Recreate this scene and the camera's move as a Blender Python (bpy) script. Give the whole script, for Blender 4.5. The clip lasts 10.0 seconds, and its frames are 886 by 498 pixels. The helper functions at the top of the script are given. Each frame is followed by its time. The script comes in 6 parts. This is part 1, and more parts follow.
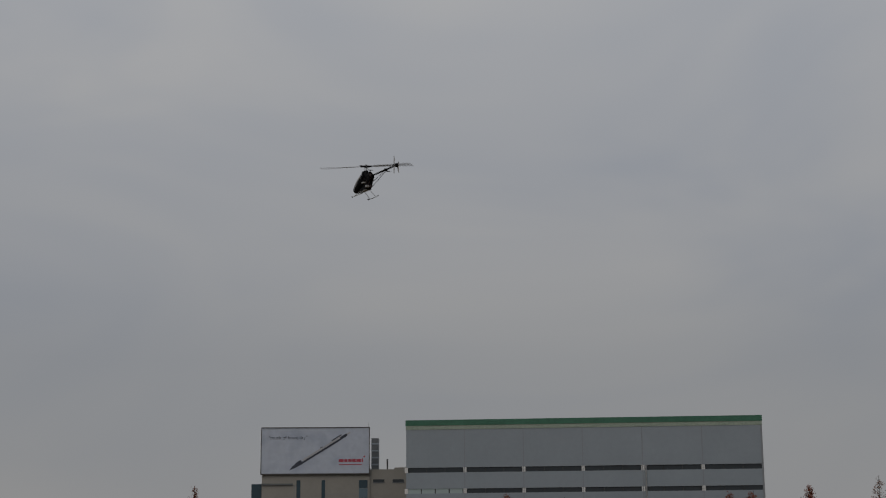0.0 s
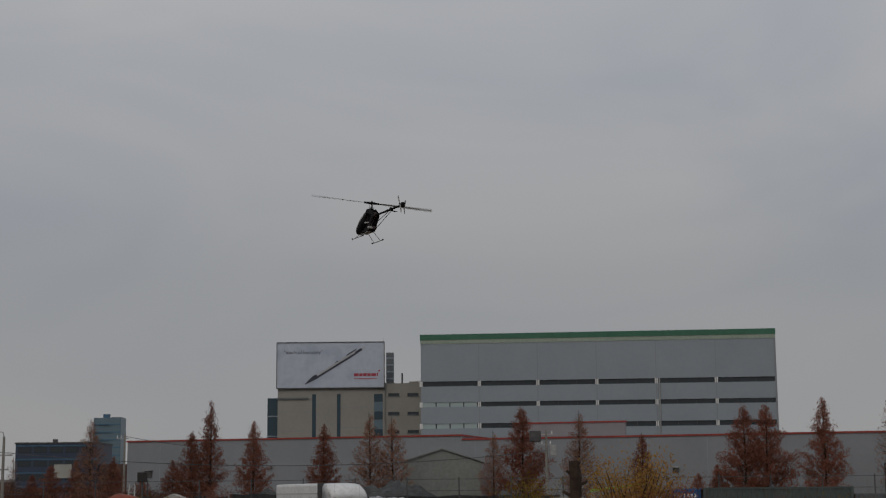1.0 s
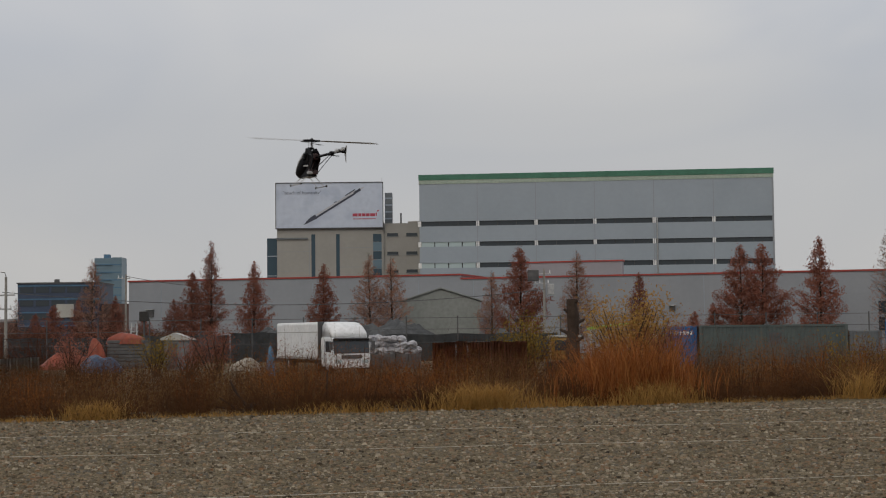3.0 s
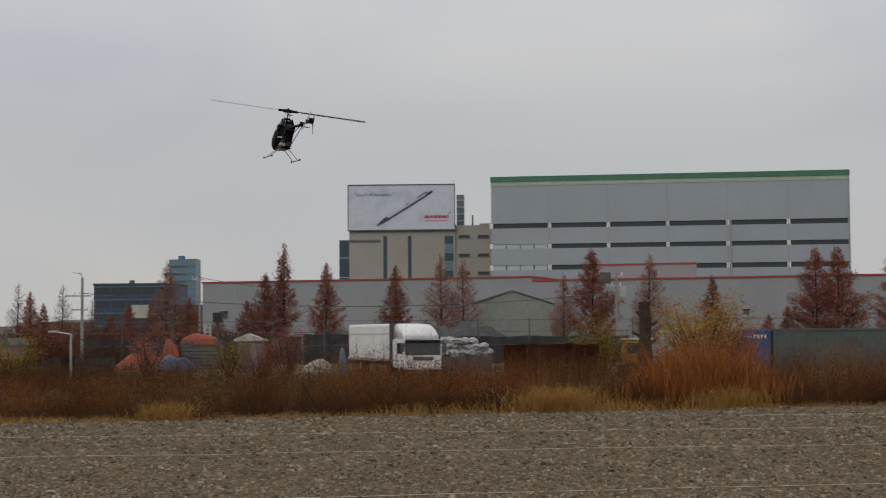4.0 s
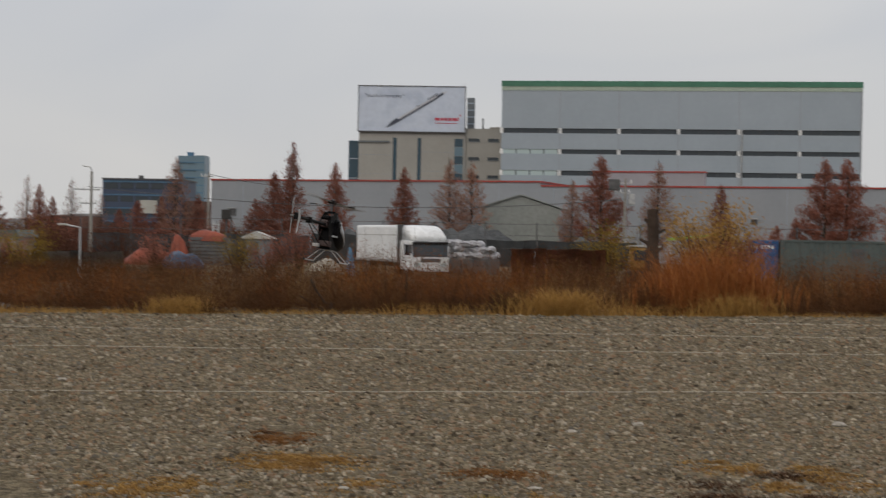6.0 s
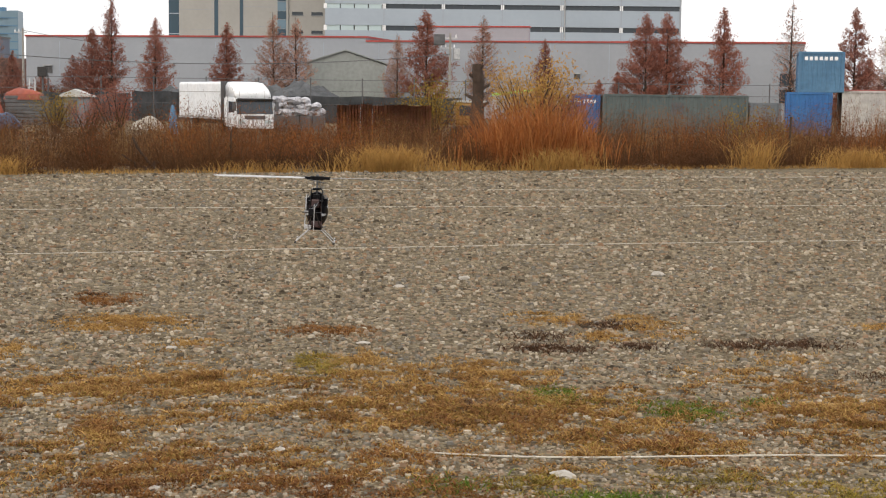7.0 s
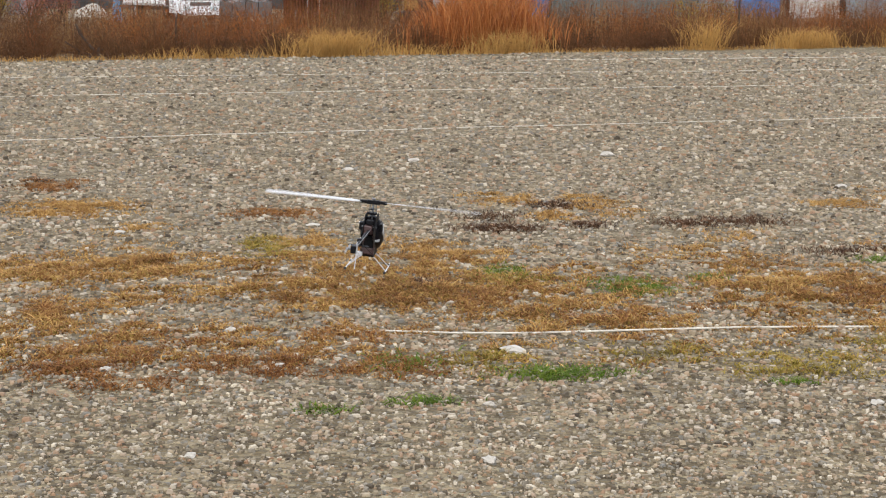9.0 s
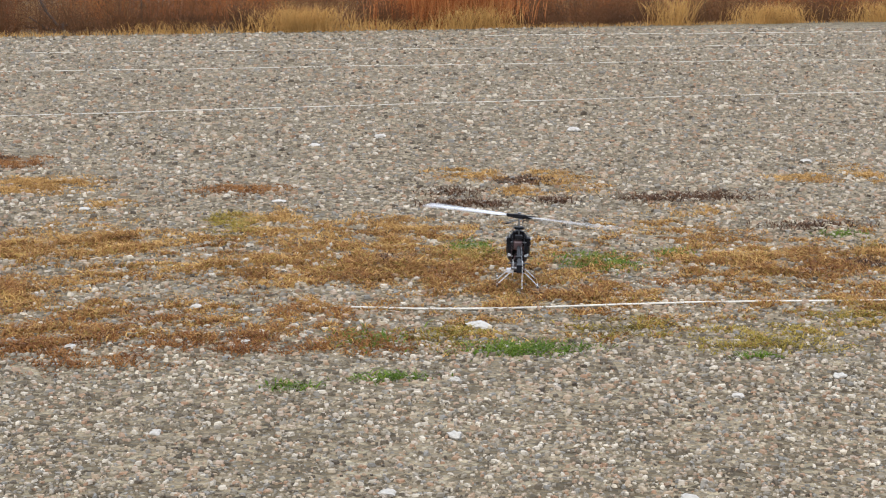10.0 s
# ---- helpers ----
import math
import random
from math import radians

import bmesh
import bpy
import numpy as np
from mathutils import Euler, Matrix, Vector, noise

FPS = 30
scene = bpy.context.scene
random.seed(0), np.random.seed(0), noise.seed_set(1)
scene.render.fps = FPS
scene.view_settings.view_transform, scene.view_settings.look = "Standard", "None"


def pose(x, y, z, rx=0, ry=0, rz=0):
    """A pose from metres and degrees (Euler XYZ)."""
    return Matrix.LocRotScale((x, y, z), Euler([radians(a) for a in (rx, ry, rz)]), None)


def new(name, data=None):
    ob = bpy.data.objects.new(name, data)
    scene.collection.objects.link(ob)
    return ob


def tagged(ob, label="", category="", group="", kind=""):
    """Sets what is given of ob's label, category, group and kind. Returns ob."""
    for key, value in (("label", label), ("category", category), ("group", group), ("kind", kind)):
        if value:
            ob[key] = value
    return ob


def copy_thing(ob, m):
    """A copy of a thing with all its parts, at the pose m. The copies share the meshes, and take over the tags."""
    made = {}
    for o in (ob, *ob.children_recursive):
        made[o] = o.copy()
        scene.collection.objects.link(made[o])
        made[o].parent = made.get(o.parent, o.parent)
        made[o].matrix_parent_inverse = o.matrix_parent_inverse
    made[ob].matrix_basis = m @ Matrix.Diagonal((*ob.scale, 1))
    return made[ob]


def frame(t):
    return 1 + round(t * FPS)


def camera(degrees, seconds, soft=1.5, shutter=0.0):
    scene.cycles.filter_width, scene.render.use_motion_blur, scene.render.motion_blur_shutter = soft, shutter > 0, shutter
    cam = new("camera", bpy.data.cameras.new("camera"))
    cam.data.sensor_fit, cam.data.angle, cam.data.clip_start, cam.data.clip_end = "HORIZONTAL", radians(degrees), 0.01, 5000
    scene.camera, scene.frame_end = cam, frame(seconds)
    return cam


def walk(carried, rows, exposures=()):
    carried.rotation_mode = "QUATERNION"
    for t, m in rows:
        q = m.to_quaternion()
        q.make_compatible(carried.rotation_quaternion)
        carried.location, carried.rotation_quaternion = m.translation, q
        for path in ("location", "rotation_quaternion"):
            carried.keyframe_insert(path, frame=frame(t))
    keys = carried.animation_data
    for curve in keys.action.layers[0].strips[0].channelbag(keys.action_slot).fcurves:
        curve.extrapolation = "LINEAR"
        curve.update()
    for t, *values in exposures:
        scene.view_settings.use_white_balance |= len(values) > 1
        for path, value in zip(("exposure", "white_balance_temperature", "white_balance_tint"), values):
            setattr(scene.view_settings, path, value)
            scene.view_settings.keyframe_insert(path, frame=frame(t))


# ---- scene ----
# ---------------------------------------------------------------- camera
cam = camera(32.35, 10.0, soft=1.1, shutter=0.16)


def held(x, y, z, pitch, roll, yaw):
    """A hand-held camera's pose: pitch up, roll about its own axis, yaw to the left."""
    return pose(x, y, z, 90 + pitch, 0, yaw) @ pose(0, 0, 0, 0, 0, -roll)


WALK = [
    (0.0, 0.001, 0.032, 1.507, 12.292, 0.350, -0.450),
    (0.5, 0.000, 0.037, 1.508, 11.709, 0.754, 0.544),
    (1.0, 0.000, 0.038, 1.508, 9.105, 0.496, 0.098),
    (1.5, 0.000, 0.038, 1.506, 7.100, 0.529, -0.051),
    (2.0, 0.000, 0.029, 1.504, 4.866, 0.668, -0.056),
    (2.5, 0.000, 0.000, 1.500, 3.300, 0.629, 0.000),
    (3.8, 0.002, 0.006, 1.500, 3.064, 0.731, 1.408),
    (4.0, 0.003, 0.017, 1.500, 3.212, 0.358, 2.790),
    (4.5, 0.002, 0.025, 1.501, 3.410, -0.258, 8.301),
    (5.0, 0.002, 0.017, 1.479, 2.441, -0.539, 12.880),
    (5.5, -0.029, -0.024, 1.466, 1.807, -0.345, 11.979),
    (6.0, -0.029, -0.026, 1.466, -0.425, -1.108, 3.070),
    (6.2, -0.028, -0.030, 1.466, -1.819, -1.057, 0.511),
    (7.3, -0.026, -0.027, 1.468, -6.482, -0.428, -3.972),
    (7.5, -0.021, 0.004, 1.463, -6.817, -0.219, -4.340),
    (8.0, -0.026, -0.019, 1.456, -7.102, -0.368, -5.643),
    (8.5, -0.027, -0.019, 1.432, -8.515, -0.407, -5.376),
    (9.0, -0.018, -0.020, 1.428, -9.928, -0.231, -5.407),
    (9.5, -0.013, -0.025, 1.429, -10.743, -0.228, -5.969),
    (10.0, -0.007, -0.023, 1.429, -10.833, -0.247, -6.614),
]
EXPOSURES = [  # seconds, stops, kelvin, tint
    (0.0, -1.00, 6500, 10), (0.5, -0.93, 6500, 10), (1.0, -0.80, 6500, 10), (1.5, -0.62, 6500, 10), (2.0, -0.44, 6550, 10), (2.5, -0.16, 6600, 10), (4.0, -0.08, 6600, 10),
    (5.0, -0.10, 6600, 10), (5.5, 0.0, 6600, 10), (6.0, 0.14, 6600, 10), (6.2, 0.25, 6600, 10), (7.3, 1.33, 6700, 11), (8.0, 1.43, 6550, 11), (9.0, 1.58, 6100, 10), (10.0, 1.70, 5700, 10),
]
walk(cam, [(t, held(*row)) for t, *row in WALK], EXPOSURES)

# ---------------------------------------------------------------- sky and light
SUN_UP, SUN_ROUND = 38.0, 200.0


def overcast_sky():
    world = bpy.data.worlds.new("overcast_sky")
    scene.world = world
    world.use_nodes = True
    nt = world.node_tree
    nt.nodes.clear()
    n, link = nt.nodes.new, nt.links.new
    out, back = n("ShaderNodeOutputWorld"), n("ShaderNodeBackground")
    sky = n("ShaderNodeTexSky")
    sky.sky_type, sky.sun_disc = "NISHITA", False
    sky.sun_elevation, sky.sun_rotation = radians(SUN_UP), radians(SUN_ROUND)
    sky.air_density, sky.dust_density = 1.5, 4.0
    coord, mapping = n("ShaderNodeTexCoord"), n("ShaderNodeMapping")
    mapping.inputs["Scale"].default_value = (1.0, 1.0, 2.6)
    link(coord.outputs["Generated"], mapping.inputs["Vector"])
    big = n("ShaderNodeTexNoise")
    big.inputs["Scale"].default_value, big.inputs["Detail"].default_value = 3.2, 3.0
    big.inputs["Distortion"].default_value = 0.6
    link(mapping.outputs["Vector"], big.inputs["Vector"])
    cloud = n("ShaderNodeValToRGB")
    cloud.color_ramp.elements[0].position, cloud.color_ramp.elements[0].color = 0.30, (4.55, 4.85, 5.50, 1)
    cloud.color_ramp.elements[1].position, cloud.color_ramp.elements[1].color = 0.72, (5.75, 5.80, 6.00, 1)
    link(big.outputs["Fac"], cloud.inputs["Fac"])
    # cloud is thinner and a little warmer towards the horizon
    parts = n("ShaderNodeSeparateXYZ")
    link(coord.outputs["Generated"], parts.inputs["Vector"])
    low = n("ShaderNodeMapRange")
    low.inputs["From Min"].default_value, low.inputs["From Max"].default_value = 0.20, 0.0
    low.inputs["To Min"].default_value, low.inputs["To Max"].default_value = 0.0, 0.75
    link(parts.outputs["Z"], low.inputs["Value"])
    warm = n("ShaderNodeMix")
    warm.data_type = "RGBA"
    warm.inputs["B"].default_value = (5.60, 5.58, 5.48, 1)
    link(low.outputs["Result"], warm.inputs["Factor"])
    link(cloud.outputs["Color"], warm.inputs["A"])
    # brighter cloud higher up
    high = n("ShaderNodeMapRange")
    high.inputs["From Min"].default_value, high.inputs["From Max"].default_value = 0.14, 0.45
    high.inputs["To Min"].default_value, high.inputs["To Max"].default_value = 0.0, 1.0
    link(parts.outputs["Z"], high.inputs["Value"])
    bright = n("ShaderNodeMix")
    bright.data_type, bright.blend_type = "RGBA", "MULTIPLY"
    bright.inputs["B"].default_value = (1.60, 1.57, 1.50, 1)
    link(high.outputs["Result"], bright.inputs["Factor"])
    link(warm.outputs["Result"], bright.inputs["A"])
    both = n("ShaderNodeMix")
    both.data_type = "RGBA"
    both.inputs["Factor"].default_value = 0.93
    link(sky.outputs["Color"], both.inputs["A"])
    link(bright.outputs["Result"], both.inputs["B"])
    back.inputs["Strength"].default_value = 0.1
    link(both.outputs["Result"], back.inputs["Color"])
    link(back.outputs["Background"], out.inputs["Surface"])


overcast_sky()
sun = new("sun", bpy.data.lights.new("sun", "SUN"))
sun.data.energy, sun.data.angle, sun.data.color = 0.75, radians(28), (1.0, 0.86, 0.68)
sun.rotation_euler = (radians(90 - SUN_UP), 0, radians(180 - SUN_ROUND))

# ---------------------------------------------------------------- materials


def surface(name, colors, scale=4.0, rough=0.7, bump=0.15, metal=0.0, fine=6.0, spread=0.0, island=False, coat=0.0, grain=0.14, drift=0.65, spec=0.5, leaf=0.0):
    """colors: two to five base colours that a noise of that scale (per metre) runs through; a finer noise breaks
    them up and gives relief. spread: how far each object strays in brightness; island: each loose piece has its own colour."""
    m = bpy.data.materials.new(name)
    m.use_nodes = True
    nt = m.node_tree
    n, link = nt.nodes.new, nt.links.new
    bsdf = nt.nodes["Principled BSDF"]
    coord = n("ShaderNodeTexCoord")
    a, b = n("ShaderNodeTexNoise"), n("ShaderNodeTexNoise")
    a.inputs["Scale"].default_value, a.inputs["Detail"].default_value = scale, 4.0
    b.inputs["Scale"].default_value, b.inputs["Detail"].default_value = scale * fine, 3.0
    link(coord.outputs["Object"], a.inputs["Vector"])
    link(coord.outputs["Object"], b.inputs["Vector"])
    ramp = n("ShaderNodeValToRGB")
    ramp.color_ramp.elements[0].position, ramp.color_ramp.elements[-1].position = (0.0, 1.0) if island else (0.3, 0.7)
    lo, hi = ramp.color_ramp.elements[0].position, ramp.color_ramp.elements[-1].position
    for i in range(1, len(colors) - 1):
        ramp.color_ramp.elements.new(lo + (hi - lo) * i / (len(colors) - 1))
    for e, c in zip(ramp.color_ramp.elements, colors):
        e.color = (*c, 1)
    if island:
        geo = n("ShaderNodeNewGeometry")
        mixed = n("ShaderNodeMath")
        mixed.operation = "MULTIPLY_ADD"
        mixed.inputs[1].default_value = drift
        part_of = n("ShaderNodeMapRange")
        part_of.inputs["From Min"].default_value, part_of.inputs["From Max"].default_value = 0.3, 0.7
        part_of.inputs["To Max"].default_value = 1 - drift
        link(a.outputs["Fac"], part_of.inputs["Value"])
        link(geo.outputs["Random Per Island"], mixed.inputs[0])
        link(part_of.outputs["Result"], mixed.inputs[2])
        link(mixed.outputs["Value"], ramp.inputs["Fac"])
    else:
        link(a.outputs["Fac"], ramp.inputs["Fac"])
    hue = n("ShaderNodeHueSaturation")
    link(ramp.outputs["Color"], hue.inputs["Color"])
    value = n("ShaderNodeMapRange")
    value.inputs["From Min"].default_value, value.inputs["From Max"].default_value = 0.25, 0.75
    value.inputs["To Min"].default_value, value.inputs["To Max"].default_value = 1 - grain, 1 + grain
    link(b.outputs["Fac"], value.inputs["Value"])
    if spread:
        info, more, times = n("ShaderNodeObjectInfo"), n("ShaderNodeMapRange"), n("ShaderNodeMath")
        more.inputs["To Min"].default_value, more.inputs["To Max"].default_value = 1 - spread, 1 + spread
        times.operation = "MULTIPLY"
        link(info.outputs["Random"], more.inputs["Value"])
        link(more.outputs["Result"], times.inputs[0])
        link(value.outputs["Result"], times.inputs[1])
        link(times.outputs["Value"], hue.inputs["Value"])
    else:
        link(value.outputs["Result"], hue.inputs["Value"])
    link(hue.outputs["Color"], bsdf.inputs["Base Color"])
    bsdf.inputs["Roughness"].default_value, bsdf.inputs["Metallic"].default_value = rough, metal
    bsdf.inputs["Coat Weight"].default_value, bsdf.inputs["Specular IOR Level"].default_value = coat, spec
    if bump:
        relief = n("ShaderNodeBump")
        relief.inputs["Strength"].default_value, relief.inputs["Distance"].default_value = bump, 0.02
        link(b.outputs["Fac"], relief.inputs["Height"])
        link(relief.outputs["Normal"], bsdf.inputs["Normal"])
    if leaf:
        # thin dry leaves let some light through
        thin, both = n("ShaderNodeBsdfTranslucent"), n("ShaderNodeMixShader")
        both.inputs["Fac"].default_value = leaf
        link(hue.outputs["Color"], thin.inputs["Color"])
        link(bsdf.outputs["BSDF"], both.inputs[1])
        link(thin.outputs["BSDF"], both.inputs[2])
        link(both.outputs["Shader"], nt.nodes["Material Output"].inputs["Surface"])
    return m


def gravel_ground():
    """Fine crushed stone in grey-brown soil, with damp and sandy stretches."""
    m = bpy.data.materials.new("gravel_ground")
    m.use_nodes = True
    nt = m.node_tree
    n, link = nt.nodes.new, nt.links.new
    bsdf = nt.nodes["Principled BSDF"]
    coord = n("ShaderNodeTexCoord")
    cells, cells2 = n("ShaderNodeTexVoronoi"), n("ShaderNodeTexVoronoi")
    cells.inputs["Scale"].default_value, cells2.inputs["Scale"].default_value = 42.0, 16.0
    soil, wide = n("ShaderNodeTexNoise"), n("ShaderNodeTexNoise")
    soil.inputs["Scale"].default_value, soil.inputs["Detail"].default_value = 5.0, 5.0
    wide.inputs["Scale"].default_value, wide.inputs["Detail"].default_value = 0.35, 3.0
    for node in (cells, cells2, soil, wide):
        link(coord.outputs["Object"], node.inputs["Vector"])

    def pick(source, stops):
        ramp = n("ShaderNodeValToRGB")
        for i, (p, c) in enumerate(stops):
            e = ramp.color_ramp.elements[i] if i < 2 else ramp.color_ramp.elements.new(p)
            e.position, e.color = p, (*c, 1)
        link(source, ramp.inputs["Fac"])
        return ramp.outputs["Color"]

    def mix(kind, factor, a, b):
        node = n("ShaderNodeMix")
        node.data_type, node.blend_type = "RGBA", kind
        if isinstance(factor, float):
            node.inputs["Factor"].default_value = factor
        else:
            link(factor, node.inputs["Factor"])
        link(a, node.inputs["A"])
        link(b, node.inputs["B"])
        return node.outputs["Result"]

    def first(source):
        node = n("ShaderNodeSeparateColor")
        link(source, node.inputs["Color"])
        return node.outputs["Red"]

    # pebble tones, spread wide in colour to stand in for shaded gaps too
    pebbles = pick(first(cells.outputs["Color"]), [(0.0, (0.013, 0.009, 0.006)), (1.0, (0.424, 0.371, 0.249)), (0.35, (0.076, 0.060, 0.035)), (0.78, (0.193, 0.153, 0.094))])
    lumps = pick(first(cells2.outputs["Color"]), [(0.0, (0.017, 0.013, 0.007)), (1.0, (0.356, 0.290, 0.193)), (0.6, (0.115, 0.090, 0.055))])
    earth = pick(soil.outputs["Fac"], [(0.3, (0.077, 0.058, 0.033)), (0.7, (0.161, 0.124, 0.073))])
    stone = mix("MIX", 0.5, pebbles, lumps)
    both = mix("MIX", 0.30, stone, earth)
    tone = pick(wide.outputs["Fac"], [(0.35, (0.86, 0.84, 0.80)), (0.65, (1.0, 1.0, 1.0))])
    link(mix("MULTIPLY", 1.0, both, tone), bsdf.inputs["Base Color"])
    bsdf.inputs["Roughness"].default_value = 0.92
    bsdf.inputs["Specular IOR Level"].default_value = 0.15
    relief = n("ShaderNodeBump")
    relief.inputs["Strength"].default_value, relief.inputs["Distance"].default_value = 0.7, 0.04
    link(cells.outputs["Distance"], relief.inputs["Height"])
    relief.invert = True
    link(relief.outputs["Normal"], bsdf.inputs["Normal"])
    return m


def glass(name, tint, rough=0.08):
    m = bpy.data.materials.new(name)
    m.use_nodes = True
    bsdf = m.node_tree.nodes["Principled BSDF"]
    bsdf.inputs["Base Color"].default_value = (*tint, 1)
    bsdf.inputs["Roughness"].default_value = rough
    bsdf.inputs["Specular IOR Level"].default_value = 0.35
    return m


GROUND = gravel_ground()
STONE = surface("stone", [(0.033, 0.026, 0.019), (0.087, 0.069, 0.047), (0.169, 0.137, 0.093), (0.130, 0.121, 0.105), (0.256, 0.208, 0.142), (0.184, 0.111, 0.065), (0.280, 0.245, 0.191), (0.405, 0.348, 0.258)], 1.3, 0.85, 0.3, island=True, drift=0.88, fine=60, spec=0.12)
PALE_STONE = surface("pale_stone", [(0.230, 0.209, 0.173), (0.331, 0.302, 0.259)], 14, 0.8, 0.3)
STRAW_TURF = surface("straw_turf", [(0.071, 0.036, 0.012), (0.220, 0.113, 0.034), (0.347, 0.206, 0.067), (0.489, 0.316, 0.115)], 2.6, 0.85, 0.0, island=True, drift=0.6, leaf=0.25, spec=0.12)
RUST_TURF = surface("rust_turf", [(0.040, 0.017, 0.009), (0.125, 0.050, 0.017), (0.200, 0.091, 0.028), (0.290, 0.162, 0.055)], 2.6, 0.85, 0.0, island=True, drift=0.6, leaf=0.25, spec=0.12)
OLIVE_TURF = surface("olive_turf", [(0.055, 0.040, 0.009), (0.13, 0.100, 0.018), (0.24, 0.175, 0.035), (0.31, 0.22, 0.06)], 2.6, 0.85, 0.0, island=True, drift=0.6, leaf=0.25, spec=0.12)
GREEN_WEED = surface("green_weed", [(0.035, 0.055, 0.006), (0.070, 0.115, 0.010), (0.15, 0.165, 0.022)], 3, 0.7, 0.0, island=True, leaf=0.3, spec=0.12)
DARK_WEED = surface("dark_weed", [(0.020, 0.010, 0.006), (0.050, 0.025, 0.013), (0.11, 0.055, 0.026)], 3, 0.9, 0.0, island=True, spec=0.12)
BRUSH = surface("brush", [(0.025, 0.013, 0.007), (0.052, 0.024, 0.011), (0.093, 0.040, 0.015), (0.060, 0.030, 0.014), (0.125, 0.062, 0.024)], 0.6, 0.9, 0.0, island=True, drift=0.3, leaf=0.2, spec=0.12)
REED = surface("reed", [(0.123, 0.034, 0.010), (0.228, 0.070, 0.018), (0.342, 0.142, 0.045), (0.171, 0.049, 0.014)], 0.9, 0.8, 0.0, island=True, leaf=0.2, spec=0.12)
RUST_WEED = surface("rust_weed", [(0.076, 0.025, 0.008), (0.152, 0.047, 0.012), (0.232, 0.084, 0.021), (0.116, 0.040, 0.011)], 0.8, 0.85, 0.0, island=True, drift=0.35, leaf=0.2, spec=0.12)
TAN = surface("tan_weed", [(0.095, 0.050, 0.020), (0.190, 0.106, 0.042), (0.140, 0.072, 0.028)], 0.7, 0.85, 0.0, island=True, drift=0.4, leaf=0.2, spec=0.12)
FAR_SCRUB = surface("far_scrub", [(0.049, 0.021, 0.014), (0.079, 0.033, 0.022), (0.101, 0.045, 0.029), (0.064, 0.030, 0.020)], 0.15, 0.9, 0.0, island=True, drift=0.35, leaf=0.2, spec=0.12)
STRAW = surface("straw", [(0.20, 0.100, 0.026), (0.38, 0.225, 0.070), (0.27, 0.135, 0.036)], 0.8, 0.85, 0.0, island=True, leaf=0.2, spec=0.12)
YELLOW_LEAF = surface("yellow_leaf", [(0.13, 0.090, 0.018), (0.25, 0.165, 0.03), (0.18, 0.10, 0.025)], 0.9, 0.8, 0.0, island=True, leaf=0.3, spec=0.12)
BARK = surface("bark", [(0.034, 0.024, 0.019), (0.070, 0.050, 0.039)], 3, 0.95, 0.3, spec=0.12)
NEEDLES = surface("rust_needles", [(0.164, 0.061, 0.042), (0.228, 0.089, 0.063), (0.283, 0.123, 0.088), (0.196, 0.074, 0.052)], 0.35, 0.9, 0.0, island=True, spread=0.14, drift=0.4, leaf=0.35, spec=0.12)
FADED_NEEDLES = surface("faded_needles", [(0.22, 0.110, 0.080), (0.32, 0.178, 0.130), (0.27, 0.144, 0.106)], 0.35, 0.9, 0.0, island=True, spread=0.12, drift=0.4, leaf=0.35, spec=0.12)
ROPE = surface("rope", [(0.317, 0.290, 0.238), (0.414, 0.387, 0.326)], 20, 0.8, 0.2)
GREY_CLADDING = surface("grey_cladding", [(0.215, 0.235, 0.264), (0.245, 0.266, 0.296)], 0.25, 0.55, 0.0, fine=9, grain=0.03)
PALE_CLADDING = surface("pale_cladding", [(0.244, 0.292, 0.342), (0.272, 0.320, 0.374)], 0.15, 0.5, 0.0, fine=9, grain=0.03)
BEIGE_PANEL = surface("beige_panel", [(0.255, 0.252, 0.238), (0.295, 0.291, 0.276)], 0.2, 0.7, 0.0, fine=8, grain=0.03)
GREEN_TRIM = surface("green_trim", [(0.028, 0.125, 0.080), (0.042, 0.165, 0.108)], 0.5, 0.5, 0.0)
CREAM_TRIM = surface("cream_trim", [(0.26, 0.33, 0.28), (0.31, 0.37, 0.32)], 0.5, 0.6, 0.0)
RED_TRIM = surface("red_trim", [(0.24, 0.034, 0.028), (0.31, 0.046, 0.036)], 0.5, 0.5, 0.0)
WHITE_PAINT = surface("white_paint", [(0.62, 0.64, 0.66), (0.70, 0.71, 0.72)], 0.8, 0.4, 0.03)
DARK_GLASS = glass("dark_glass", (0.035, 0.045, 0.055))
TEAL_GLASS = glass("teal_glass", (0.036, 0.066, 0.092), 0.15)
PALE_GLASS = glass("pale_glass", (0.36, 0.45, 0.47), 0.2)
BLUE_GLASS = glass("blue_glass", (0.12, 0.185, 0.235), 0.35)
STEEL = surface("steel", [(0.30, 0.31, 0.32), (0.42, 0.43, 0.44)], 2, 0.45, 0.05, metal=0.6)
DARK_STEEL = surface("dark_steel", [(0.045, 0.047, 0.05), (0.09, 0.09, 0.095)], 2, 0.6, 0.1)
CONCRETE = surface("concrete", [(0.20, 0.195, 0.18), (0.26, 0.25, 0.235)], 1.5, 0.9, 0.15)
RUBBER = surface("rubber", [(0.018, 0.018, 0.018), (0.035, 0.034, 0.033)], 8, 0.85, 0.1)
BLUE_STEEL = surface("blue_steel", [(0.013, 0.081, 0.240), (0.020, 0.125, 0.312)], 0.8, 0.5, 0.05, spread=0.12)
DULL_BLUE = surface("dull_blue", [(0.040, 0.115, 0.205), (0.06, 0.15, 0.25)], 0.7, 0.55, 0.05)
GREEN_STEEL = surface("grey_green_steel", [(0.053, 0.072, 0.073), (0.074, 0.094, 0.092)], 0.6, 0.6, 0.05)
